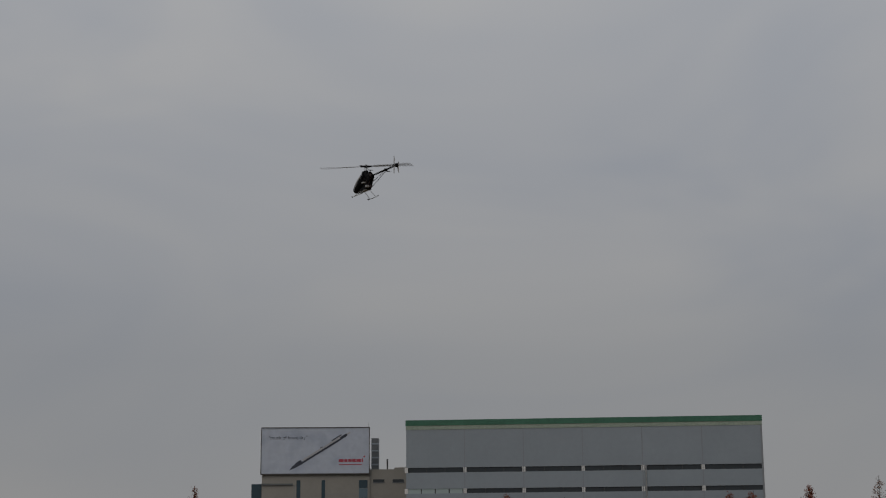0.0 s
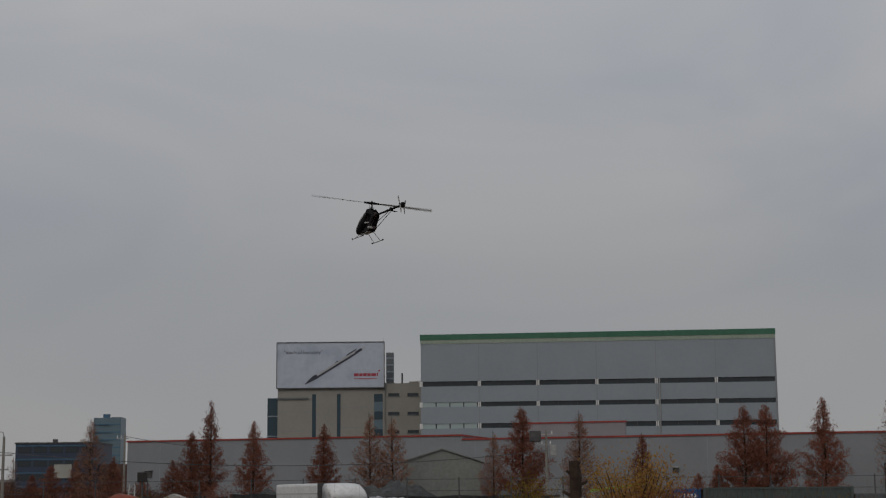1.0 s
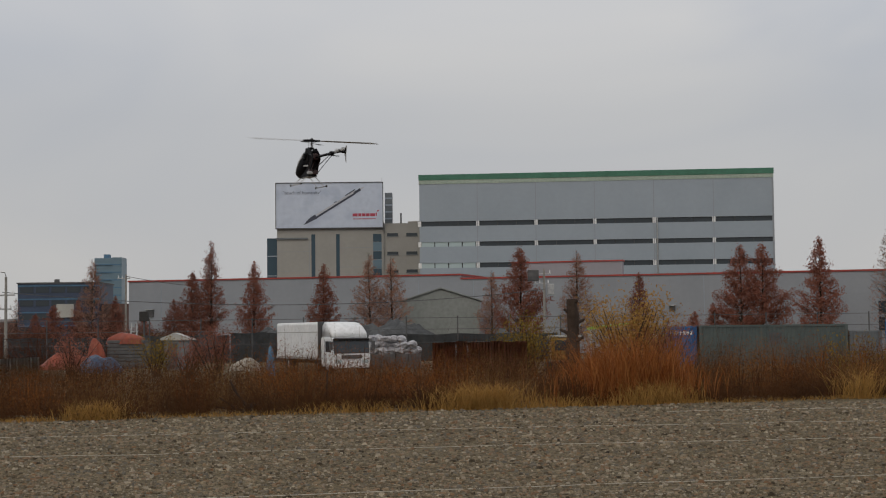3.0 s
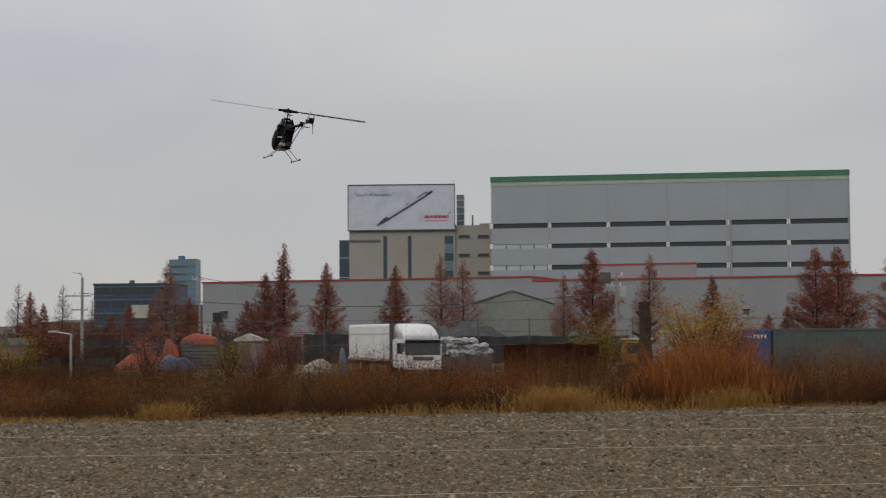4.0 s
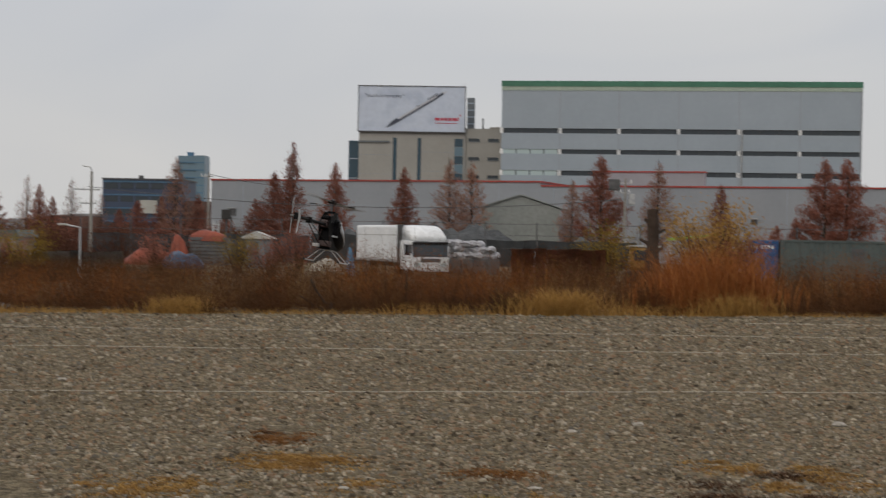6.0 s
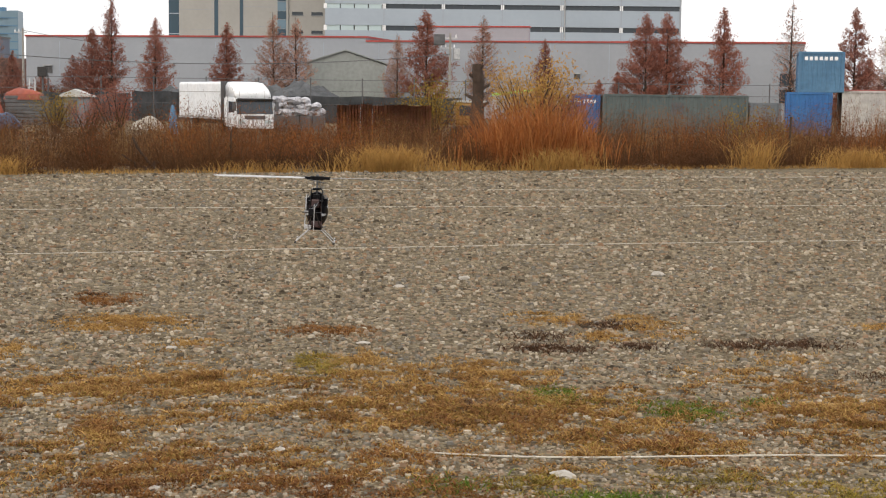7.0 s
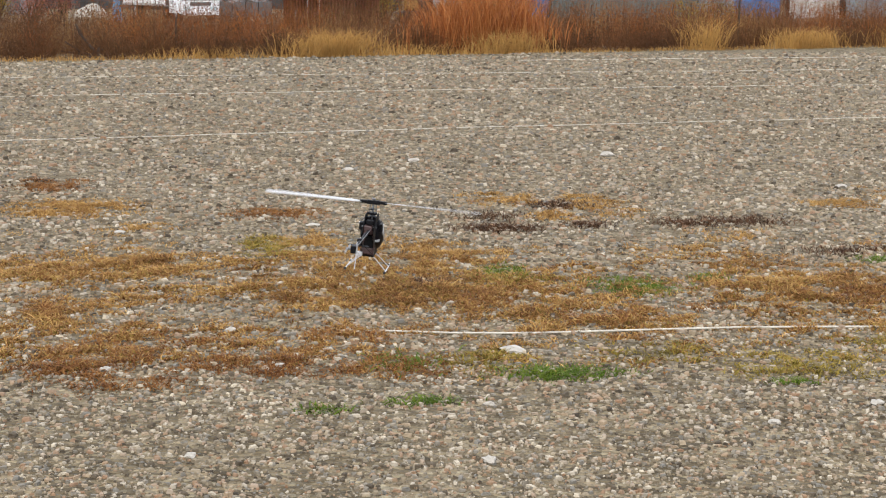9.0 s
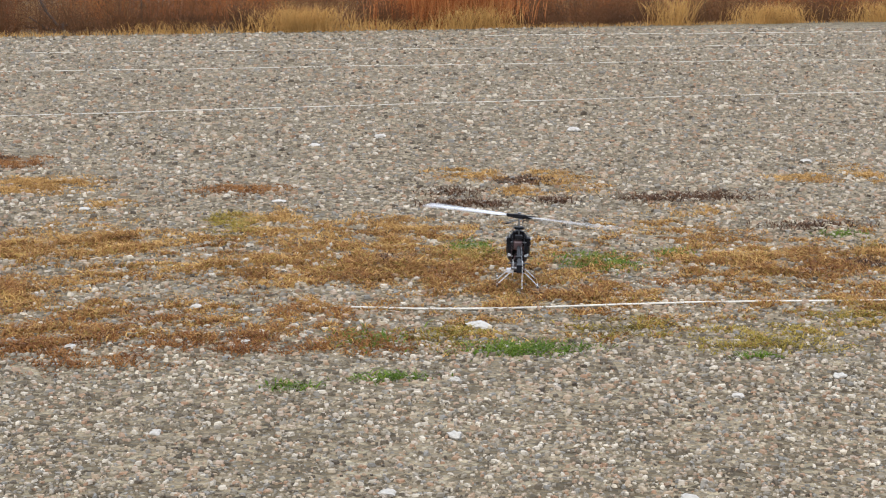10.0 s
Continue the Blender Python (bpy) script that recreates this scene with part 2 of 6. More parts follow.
WHITE_STEEL = surface("dirty_white_steel", [(0.28, 0.27, 0.26), (0.36, 0.35, 0.33), (0.20, 0.165, 0.14)], 0.7, 0.6, 0.05)
GREY_STEEL = surface("grey_steel", [(0.10, 0.115, 0.13), (0.14, 0.155, 0.17)], 0.7, 0.6, 0.05)
RUST = surface("rusty_sheet", [(0.169, 0.057, 0.037), (0.254, 0.088, 0.054), (0.119, 0.054, 0.037)], 1.5, 0.85, 0.1)
TARP_WHITE = surface("white_tarpaulin", [(0.20, 0.20, 0.22), (0.46, 0.46, 0.49)], 2.5, 0.6, 0.4)
TARP_ORANGE = surface("orange_tarpaulin", [(0.14, 0.026, 0.012), (0.25, 0.045, 0.017)], 2, 0.6, 0.3)
SHADE_NET = surface("dark_shade_net", [(0.050, 0.055, 0.060), (0.085, 0.090, 0.096)], 1.0, 0.9, 0.1)
SHED_SHEET = surface("shed_sheet", [(0.185, 0.205, 0.20), (0.22, 0.238, 0.232)], 0.5, 0.7, 0.0)
HUT_ROOF = surface("hut_roof", [(0.058, 0.194, 0.403), (0.086, 0.252, 0.475)], 1.0, 0.5, 0.05)
CARBON = surface("carbon_fibre", [(0.004, 0.004, 0.005), (0.008, 0.008, 0.009)], 60, 0.5, 0.05, spec=0.07)
CANOPY = surface("black_canopy", [(0.003, 0.003, 0.004), (0.006, 0.005, 0.006)], 20, 0.5, 0.0, spec=0.07)
ALLOY = surface("alloy", [(0.10, 0.10, 0.105), (0.17, 0.17, 0.175)], 40, 0.4, 0.02, metal=0.8)
WHITE_PLASTIC = surface("white_plastic", [(0.30, 0.30, 0.31), (0.38, 0.38, 0.38)], 30, 0.4, 0.02)
BLADE = surface("white_blade", [(0.27, 0.265, 0.26), (0.34, 0.335, 0.33)], 25, 0.4, 0.02)
BROWN_PLASTIC = surface("brown_pack", [(0.024, 0.010, 0.010), (0.041, 0.017, 0.016)], 30, 0.5, 0.05)
POSTER = surface("poster_sheet", [(0.36, 0.42, 0.54), (0.47, 0.53, 0.64), (0.40, 0.46, 0.58)], 0.25, 0.5, 0.0, fine=5, grain=0.05)
POSTER_DARK = surface("poster_ink", [(0.020, 0.026, 0.048), (0.045, 0.052, 0.082)], 0.5, 0.5, 0.0)
POSTER_GREY = surface("poster_grey", [(0.36, 0.37, 0.42), (0.45, 0.46, 0.50)], 0.5, 0.5, 0.0)
POSTER_RED = surface("poster_red", [(0.34, 0.035, 0.065), (0.40, 0.05, 0.085)], 0.5, 0.5, 0.0)
YELLOW_PAINT = surface("yellow_paint", [(0.20, 0.10, 0.018), (0.27, 0.14, 0.025)], 1.5, 0.5, 0.05)
LIME = surface("lime_sheet", [(0.22, 0.42, 0.05), (0.30, 0.52, 0.08)], 1.5, 0.6, 0.05)
HAZE_BLUE = surface("navy_wall", [(0.020, 0.036, 0.075), (0.030, 0.050, 0.098)], 0.3, 0.5, 0.0)
WATER = glass("puddle_water", (0.10, 0.095, 0.085), 0.04)
PALE_WALL = surface("pale_wall", [(0.32, 0.32, 0.30), (0.38, 0.38, 0.36)], 0.6, 0.8, 0.05)
BRICK_RED = surface("brick_dark", [(0.075, 0.045, 0.04), (0.11, 0.065, 0.055)], 0.6, 0.9, 0.05)
# far woods, with the distance haze mixed into this blue-grey base colour
HAZED_HILL = surface("far_wood", [(0.20, 0.20, 0.215), (0.25, 0.245, 0.255)], 0.05, 1.0, 0.0)

# ---------------------------------------------------------------- building helpers


def empty(name, m, label, category, group="", kind=""):
    ob = new(name)
    ob.empty_display_size = 0.1
    ob.matrix_basis = m
    return tagged(ob, label, category, group, kind)


def part(name, bm, material, parent=None, label="", smooth=False, kind=""):
    """Links a bmesh as one mesh object under a thing or a part."""
    me = bpy.data.meshes.new(name)
    bmesh.ops.recalc_face_normals(bm, faces=bm.faces)
    bm.to_mesh(me)
    bm.free()
    me.materials.append(material)
    if smooth:
        me.polygons.foreach_set("use_smooth", [True] * len(me.polygons))
    ob = new(name, me)
    ob.parent = parent
    return tagged(ob, label, kind=kind)


def again(ob, m):
    """One more object on the same mesh, under the same parent."""
    c = new(ob.name, ob.data)
    c.parent, c.matrix_basis = ob.parent, m
    return c


def box(bm, x0, x1, y0, y1, z0, z1, bevel=0.0, m=None):
    vs = bmesh.ops.create_cube(bm, size=1)["verts"]
    for v in vs:
        v.co = Vector(((x0 + x1) / 2 + v.co.x * (x1 - x0), (y0 + y1) / 2 + v.co.y * (y1 - y0), (z0 + z1) / 2 + v.co.z * (z1 - z0)))
    if bevel:
        edges = list({e for v in vs for e in v.link_edges})
        r = bmesh.ops.bevel(bm, geom=edges, offset=bevel, segments=2, affect="EDGES", profile=0.6)
        vs = list({v for f in r["faces"] for v in f.verts} | {v for v in vs if v.is_valid})
    if m is not None:
        for v in vs:
            v.co = m @ v.co
    return vs


def boxed(*args, bevel=0.0, m=None):
    bm = bmesh.new()
    box(bm, *args, bevel=bevel, m=m)
    return bm


def rod(bm, a, b, r0, r1=None, n=8):
    """A round bar from a to b."""
    a, b = Vector(a), Vector(b)
    r1 = r0 if r1 is None else r1
    q = (b - a).to_track_quat("Z", "Y").to_matrix()
    rings = []
    for p, r in ((a, r0), (b, r1)):
        rings.append([bm.verts.new(p + q @ Vector((r * math.cos(math.tau * i / n), r * math.sin(math.tau * i / n), 0))) for i in range(n)])
    for i in range(n):
        bm.faces.new((rings[0][i], rings[0][(i + 1) % n], rings[1][(i + 1) % n], rings[1][i]))
    bm.faces.new(rings[0][::-1])
    bm.faces.new(rings[1])


def rodded(pairs, r0, r1=None, n=8):
    bm = bmesh.new()
    for a, b in pairs:
        rod(bm, a, b, r0, r1, n)
    return bm


def prism(bm, outline, y0, y1):
    """An outline of (x, z) pushed from y0 to y1."""
    a = [bm.verts.new((x, y0, z)) for x, z in outline]
    b = [bm.verts.new((x, y1, z)) for x, z in outline]
    k = len(outline)
    for i in range(k):
        bm.faces.new((a[i], a[(i + 1) % k], b[(i + 1) % k], b[i]))
    bm.faces.new(a[::-1])
    bm.faces.new(b)


def prismed(outline, y0, y1):
    bm = bmesh.new()
    prism(bm, outline, y0, y1)
    return bm


def loft(bm, rings, close=True):
    """Skins rings of points (all with as many points)."""
    vs = [[bm.verts.new(p) for p in ring] for ring in rings]
    k = len(vs[0])
    for a, b in zip(vs, vs[1:]):
        for i in range(k):
            bm.faces.new((a[i], a[(i + 1) % k], b[(i + 1) % k], b[i]))
    if close:
        bm.faces.new(vs[0][::-1])
        bm.faces.new(vs[-1])


def raw(name, verts, faces, material, parent=None, smooth=False):
    me = bpy.data.meshes.new(name)
    me.from_pydata(verts.tolist() if hasattr(verts, "tolist") else verts, [], faces.tolist() if hasattr(faces, "tolist") else faces)
    me.materials.append(material)
    if smooth:
        me.polygons.foreach_set("use_smooth", [True] * len(me.polygons))
    ob = new(name, me)
    ob.parent = parent
    return ob


def ribbed(bm, x0, x1, z0, z1, y, pitch=0.28, depth=0.036, out=-1):
    """A sheet of trapezoid corrugation in the plane y, ribs upright."""
    n = max(2, round((x1 - x0) / pitch))
    w = (x1 - x0) / n
    xs, ds = [], []
    for i in range(n):
        for f, d in ((0.0, 0), (0.25, 0), (0.38, 1), (0.62, 1), (0.75, 0)):
            xs.append(x0 + (i + f) * w), ds.append(d)
    xs.append(x1), ds.append(0)
    lo = [bm.verts.new((x, y + out * d * depth, z0)) for x, d in zip(xs, ds)]
    hi = [bm.verts.new((x, y + out * d * depth, z1)) for x, d in zip(xs, ds)]
    for i in range(len(xs) - 1):
        bm.faces.new((lo[i], lo[i + 1], hi[i + 1], hi[i]))


def blades(name, material, roots, heights, width, lean, rng, droop=0.3):
    """Many bent, tapering leaves or stalks, one mesh."""
    n = len(roots)
    turn = rng.uniform(0, math.tau, n)
    side = np.stack([np.cos(turn), np.sin(turn), np.zeros(n)], 1) * (width * rng.uniform(0.6, 1.4, n))[:, None] / 2
    away = rng.uniform(0, math.tau, n)
    tilt = np.stack([np.cos(away), np.sin(away), np.zeros(n)], 1) * (heights * lean * rng.uniform(0.2, 1.6, n))[:, None]
    up = np.zeros((n, 3))
    up[:, 2] = heights
    mid = roots + up * 0.55 + tilt * 0.35
    tip = roots + up * (1 - droop * rng.uniform(0, 1, n))[:, None] + tilt
    v = np.stack([roots - side, roots + side, mid - side * 0.8, mid + side * 0.8, tip], 1).reshape(-1, 3)
    k = np.arange(n)[:, None] * 5
    faces = (k + np.array([[0, 1, 3, 2]])).tolist() + (k + np.array([[2, 3, 4]])).tolist()
    return raw(name, v, faces, material)
# ---------------------------------------------------------------- ground


def edge(x):
    """How far ahead the gravel field ends."""
    return 29.3 + 0.34 * np.clip(x, -30, 40)


def lie(x, y):
    """The height of the ground: a level field, and a yard beyond its bank that lies 0.8 m lower."""
    x, y = np.asarray(x, float), np.asarray(y, float)
    fall = np.clip((y - edge(x) - 2.5) / 9.0, 0, 1)
    bumps = 0.006 * np.sin(x * 1.7 + 0.6 * y) * np.sin(y * 1.3 - 0.4 * x) + 0.004 * np.sin(3.9 * x + 1.1) * np.sin(4.3 * y)
    return bumps * (np.abs(y) < 60) - 0.8 * fall * fall * (3 - 2 * fall)


def ground():
    xs = np.unique(np.concatenate([np.linspace(-3000, -60, 16), np.linspace(-60, -12, 33), np.linspace(-12, 12, 97), np.linspace(12, 60, 33), np.linspace(60, 3000, 16)]))
    ys = np.unique(np.concatenate([np.linspace(-3000, -20, 12), np.linspace(-20, 2, 12), np.linspace(2, 16, 57), np.linspace(16, 60, 60), np.linspace(60, 3000, 18)]))
    gx, gy = np.meshgrid(xs, ys)
    v = np.stack([gx, gy, lie(gx, gy)], -1).reshape(-1, 3)
    i = np.arange(len(ys) - 1)[:, None] * len(xs) + np.arange(len(xs) - 1)[None]
    f = np.stack([i, i + 1, i + 1 + len(xs), i + len(xs)], -1).reshape(-1, 4)
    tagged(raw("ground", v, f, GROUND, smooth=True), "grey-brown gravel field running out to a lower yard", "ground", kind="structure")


ground()

# ---------------------------------------------------------------- large buildings


def big_building():
    """A long grey warehouse block with a green roof edge and three bands of windows. Local x runs along its front."""
    b = empty("warehouse_block", pose(-4.24, 249.9, -0.8, 0, 0, math.degrees(math.atan2(-5.6, 56.93))), "tall pale grey warehouse block with green roof edge", "building")
    w, top, deep = 57.2, 28.1, 40.0
    bands = [(12.75, 13.55), (16.25, 17.0), (19.6, 20.4)]
    edges = [0.0] + [z for band in bands for z in band] + [26.55]
    for z0, z1 in zip(edges[::2], edges[1::2]):
        part("wall", boxed(0, w, 0, deep, z0, z1), PALE_CLADDING, b)
    for z0, z1 in bands:
        part("recess", boxed(0.02, w - 0.02, 0.5, deep - 0.5, z0, z1), DARK_STEEL, b)
    part("cream_band", boxed(-0.05, w + 0.05, -0.06, deep + 0.05, 26.55, 27.2), CREAM_TRIM, b)
    part("roof_edge", boxed(-0.1, w + 0.1, -0.12, deep + 0.1, 27.2, top), GREEN_TRIM, b, "green roof edge")
    n = 6
    bay = w / n
    pane = column = None
    for i in range(n):
        for k, (z0, z1) in enumerate(bands):
            pale = i == 0 and k < 2
            if pale:
                for j in range(4):
                    x0 = i * bay + 0.3 + j * (bay - 0.5) / 4
                    part("window", boxed(x0, x0 + (bay - 0.5) / 4 - 0.18, 0.1, 0.2, z0 - 0.15, z1 + 0.15), PALE_GLASS, b, "pale glazed window")
            else:
                for j in range(3):
                    x0 = i * bay + 0.35 + j * (bay - 0.5) / 3
                    part("window", boxed(x0, x0 + (bay - 0.5) / 3 - 0.1, 0.22, 0.3, z0, z1), DARK_GLASS, b)
            part("pier", boxed(i * bay - 0.22, i * bay + 0.28, -0.02, 0.5, z0 - 0.02, z1 + 0.02), WHITE_PAINT, b)
    for i in range(1, n):
        part("joint", boxed(i * bay - 0.05, i * bay + 0.05, -0.03, 0.02, 0.5, 26.5), GREY_CLADDING, b)
    part("downpipe", rodded([((4 * bay + 0.5, -0.14, 0.5), (4 * bay + 0.5, -0.14, 20.4))], 0.12), STEEL, b)
    part("corner_post", boxed(w - 0.25, w + 0.04, -0.05, 0.3, 0.3, 26.5), GREY_CLADDING, b)


def factory():
    """A beige panelled building that carries a poster on its roof."""
    b = empty("factory_building", pose(-28.95, 262, -0.8), "beige panelled factory building with tall dark window strips", "building")
    part("wall", boxed(0, 18.3, 0, 20, 0, 21.0), BEIGE_PANEL, b)
    part("wall", boxed(18.3, 24.5, 0.4, 20, 0, 21.1), BEIGE_PANEL, b)
    part("ledge", boxed(-0.1, 5.3, -0.25, 0, 18.45, 18.75), GREY_STEEL, b)
    part("parapet", boxed(-0.12, 18.4, -0.12, 20.1, 20.95, 21.25), DARK_STEEL, b)
    for x0, x1 in ((5.9, 6.55), (10.15, 10.75)):
        part("window_strip", boxed(x0, x1, -0.07, 0.06, 1.0, 19.3), TEAL_GLASS, b)
    for z in (3.0, 9.7, 13.0, 16.3):
        part("joint", boxed(0.02, 5.8, -0.02, 0.03, z, z + 0.06), GREY_CLADDING, b)
        part("joint", boxed(10.8, 16.3, -0.02, 0.03, z + 0.6, z + 0.66), GREY_CLADDING, b)
    part("joint", boxed(5.5, 5.56, -0.02, 0.03, 0.5, 18.4), GREY_CLADDING, b)
    for z0, z1, m in ((17.9, 19.3, TEAL_GLASS), (16.3, 17.9, BLUE_GLASS), (14.9, 16.3, TEAL_GLASS), (13.3, 14.9, BLUE_GLASS), (11.9, 13.3, TEAL_GLASS)):
        part("window", boxed(16.5, 17.95, -0.06, 0.06, z0 + 0.03, z1 - 0.03), m, b)
    for z in (18.9, 15.7, 12.6, 9.5):
        for x in (18.9, 22.2):
            w = part("window", boxed(x, x + 1.9, 0.34, 0.46, z, z + 0.5), DARK_GLASS, b)
            part("window_frame", boxed(x - 0.08, x + 1.98, 0.3, 0.38, z - 0.12, z), GREY_STEEL, w)
    part("glass_stair", boxed(-1.85, -0.02, 1.0, 9, 0, 18.75), TEAL_GLASS, b, "teal glazed stair tower")
    for z in (5.0, 9.0, 12.2, 15.6):
        part("floor_line", boxed(-1.88, -0.03, 0.96, 1.02, z, z + 0.14), PALE_CLADDING, b)
    part("roof_house", boxed(18.35, 19.6, 6, 9, 21.1, 26.9), GREY_STEEL, b)
    for z in (22.2, 23.4, 24.6, 25.8):
        part("slat", boxed(18.3, 19.65, 5.93, 6.0, z, z + 0.25), PALE_CLADDING, b)
    part("vent_pipe", rodded([((21.2, 4, 21.1), (21.2, 4, 23.1))], 0.14), DARK_STEEL, b)
    part("tank", boxed(22.4, 24.0, 3, 5, 21.1, 21.6, bevel=0.15), CONCRETE, b)
    part("duct", boxed(23.2, 24.4, 6, 8, 21.1, 21.9, bevel=0.1), STEEL, b)
    part("mast", rodded([((18.0, 2.0, 21.0), (18.0, 2.0, 29.2))], 0.05, 0.03), STEEL, b)


def billboard():
    """A poster with a pen drawn on it; the sheet, its frame and the ink are flat, as on the roof."""
    b = empty("billboard", pose(-29.05, 261.6, 19.55), "large pale blue rooftop billboard showing a ballpoint pen", "billboard")
    w, h = 18.3, 7.75
    part("sheet", boxed(0, w, 0, 0.3, 0.05, h), POSTER, b)
    for x0, x1, z0, z1 in ((-0.12, w + 0.12, h, h + 0.14), (-0.12, w + 0.12, -0.12, 0.05), (-0.12, 0, 0.05, h), (w, w + 0.12, 0.05, h)):
        part("frame", boxed(x0, x1, -0.1, 0.35, z0, z1), DARK_STEEL, b)
    for x in (1.5, 5.5, 9.5, 13.5, 17.0):
        part("brace", rodded([((x, 0.3, 6.5), (x, 4.0, 1.3)), ((x, 0.35, 0.0), (x, 4.0, 1.3))], 0.09, n=6), STEEL, b)
    turn = pose(5.0, -0.02, 0.72, 0, -31.5, 0)
    spots = [("pen_tip", 0.0, 2.3, -0.06, 0.34, POSTER_DARK), ("pen_barrel", 2.3, 9.9, -0.22, 0.14, POSTER_DARK), ("pen_barrel", 2.5, 10.2, 0.10, 0.40, POSTER_GREY), ("pen_cap", 9.9, 11.2, -0.16, 0.28, POSTER_DARK), ("pen_clip", 8.4, 10.4, 0.42, 0.60, POSTER_DARK), ("pen_button", 11.2, 11.9, -0.02, 0.18, POSTER_GREY), ("pen_ring", 6.1, 6.6, 0.40, 0.52, POSTER_DARK)]
    for i, (name, x0, x1, z0, z1, m) in enumerate(spots):
        bm = bmesh.new()
        if name == "pen_tip":
            prism(bm, [(-0.35, 0.02), (0.6, -0.14), (2.3, -0.26), (2.3, 0.50), (1.5, 0.52), (0.5, 0.30)], -0.012, 0.0)
        else:
            prism(bm, [(x0, z0), (x1, z0), (x1, z1), (x0, z1)], -0.008 - 0.002 * i, 0.0)
        bm.transform(turn)
        part(name, bm, m, b)
    text = bpy.data.curves.new("slogan", "FONT")
    text.body, text.size, text.extrude = "\"touch of humanity\"", 0.82, 0.004
    slogan = new("slogan", text)
    slogan.data.materials.append(POSTER_DARK)
    slogan.parent, slogan.matrix_basis = b, pose(1.15, -0.02, 5.85, 90, 0, 0)
    # the maker's mark: plain red shapes
    x = 13.15
    for k, (lw, lh) in enumerate(((0.85, 0.5), (0.55, 0.5), (0.6, 0.5), (0.6, 0.5), (0.85, 0.5), (0.2, 0.62))):
        part("mark", prismed([(x, 1.95), (x + lw, 1.95), (x + lw, 1.95 + lh), (x, 1.95 + lh)], -0.02, 0.0), POSTER_RED, b)
        x += lw + 0.1
    part("mark", prismed([(x - 0.1, 2.75), (x + 0.2, 2.75), (x + 0.3, 3.05), (x, 3.0)], -0.02, 0.0), POSTER_RED, b)
    part("small_print", prismed([(13.2, 1.45), (17.1, 1.45), (17.1, 1.58), (13.2, 1.58)], -0.02, 0.0), POSTER_RED, b)
    # a faint drawn skyline along the foot of the sheet
    rng = random.Random(5)
    x = 0.6
    while x < 4.6:
        ww, hh = rng.uniform(0.2, 0.5), rng.uniform(0.5, 2.0)
        part("skyline", prismed([(x, 0.35), (x + ww, 0.35), (x + ww, 0.35 + hh), (x, 0.35 + hh)], -0.006, 0.0), POSTER, b)
        x += ww + 0.12


def low_warehouse():
    """A long low shed with a red roof edge; it steps down once along its length."""
    a, c = Vector((-35.6, 171.3)), Vector((44.4, 148.6))
    length = (c - a).length
    b = empty("low_warehouse", pose(a.x, a.y, -0.8, 0, 0, math.degrees(math.atan2(c.y - a.y, c.x - a.x))), "long low pale grey warehouse with a thin red roof edge", "building")
    step = 38.6
    for x0, x1, z in ((0, step, 8.25), (step, length, 7.82)):
        part("wall", boxed(x0, x1, 0, 30, 0, z), GREY_CLADDING, b)
        part("roof_edge", boxed(x0 - (0.1 if x0 == 0 else 0), x1 + 0.1, -0.1, 30.1, z, z + 0.18), RED_TRIM, b, "red roof edge")
    x = 4.0
    while x < length - 1:
        part("joint", boxed(x - 0.03, x + 0.03, -0.025, 0.03, 0.2, 7.75), PALE_CLADDING, b)
        x += 6.0
    for x, z, s in ((2.2, 4.3, 0.9), (22.9, 3.7, 0.75), (44.5, 3.0, 0.7), (60.5, 4.2, 0.6)):
        v = part("vent", boxed(x, x + s, -0.12, 0.02, z, z + s), DARK_STEEL, b)
        part("hood", boxed(x - 0.1, x + s + 0.1, -0.3, -0.12, z + s - 0.1, z + s), STEEL, v)
    for x in (9.0, 17.0, 30.0, 51.0, 69.0):
        part("wall_lamp", boxed(x, x + 0.35, -0.35, 0.0, 5.2, 5.45, bevel=0.04), STEEL, b)
    for z in (2.0, 3.6):
        w = part("window", boxed(length - 2.3, length - 0.9, -0.05, 0.03, z, z + 1.3), DARK_GLASS, b)
        part("sill", boxed(length - 2.4, length - 0.8, -0.12, 0.0, z - 0.12, z), PALE_CLADDING, w)
    part("door", boxed(2.0, 3.1, -0.06, 0.02, 0, 2.2), DARK_STEEL, b)
    # a higher roof behind with a red edge of its own
    part("upper_wall", boxed(41.5, 53.8, 12, 13, 7.8, 9.9), GREY_CLADDING, b)
    part("roof_edge", boxed(41.4, 53.9, 11.9, 13.1, 9.9, 10.06), RED_TRIM, b)


def grey_shed():
    b = empty("gabled_shed", pose(-0.55, 151.5, -0.8), "grey-green gabled storage shed", "shed")
    part("front", prismed([(-3.9, 0), (3.9, 0), (3.9, 5.3), (0, 6.6), (-3.9, 5.4)], 0, 6), SHED_SHEET, b)
    for s in (-1, 1):
        bm = bmesh.new()
        prism(bm, [(0, 6.62), (s * 4.15, 5.3), (s * 4.15, 5.42), (0, 6.74)], -0.2, 6.2)
        part("roof", bm, SHED_SHEET, b)


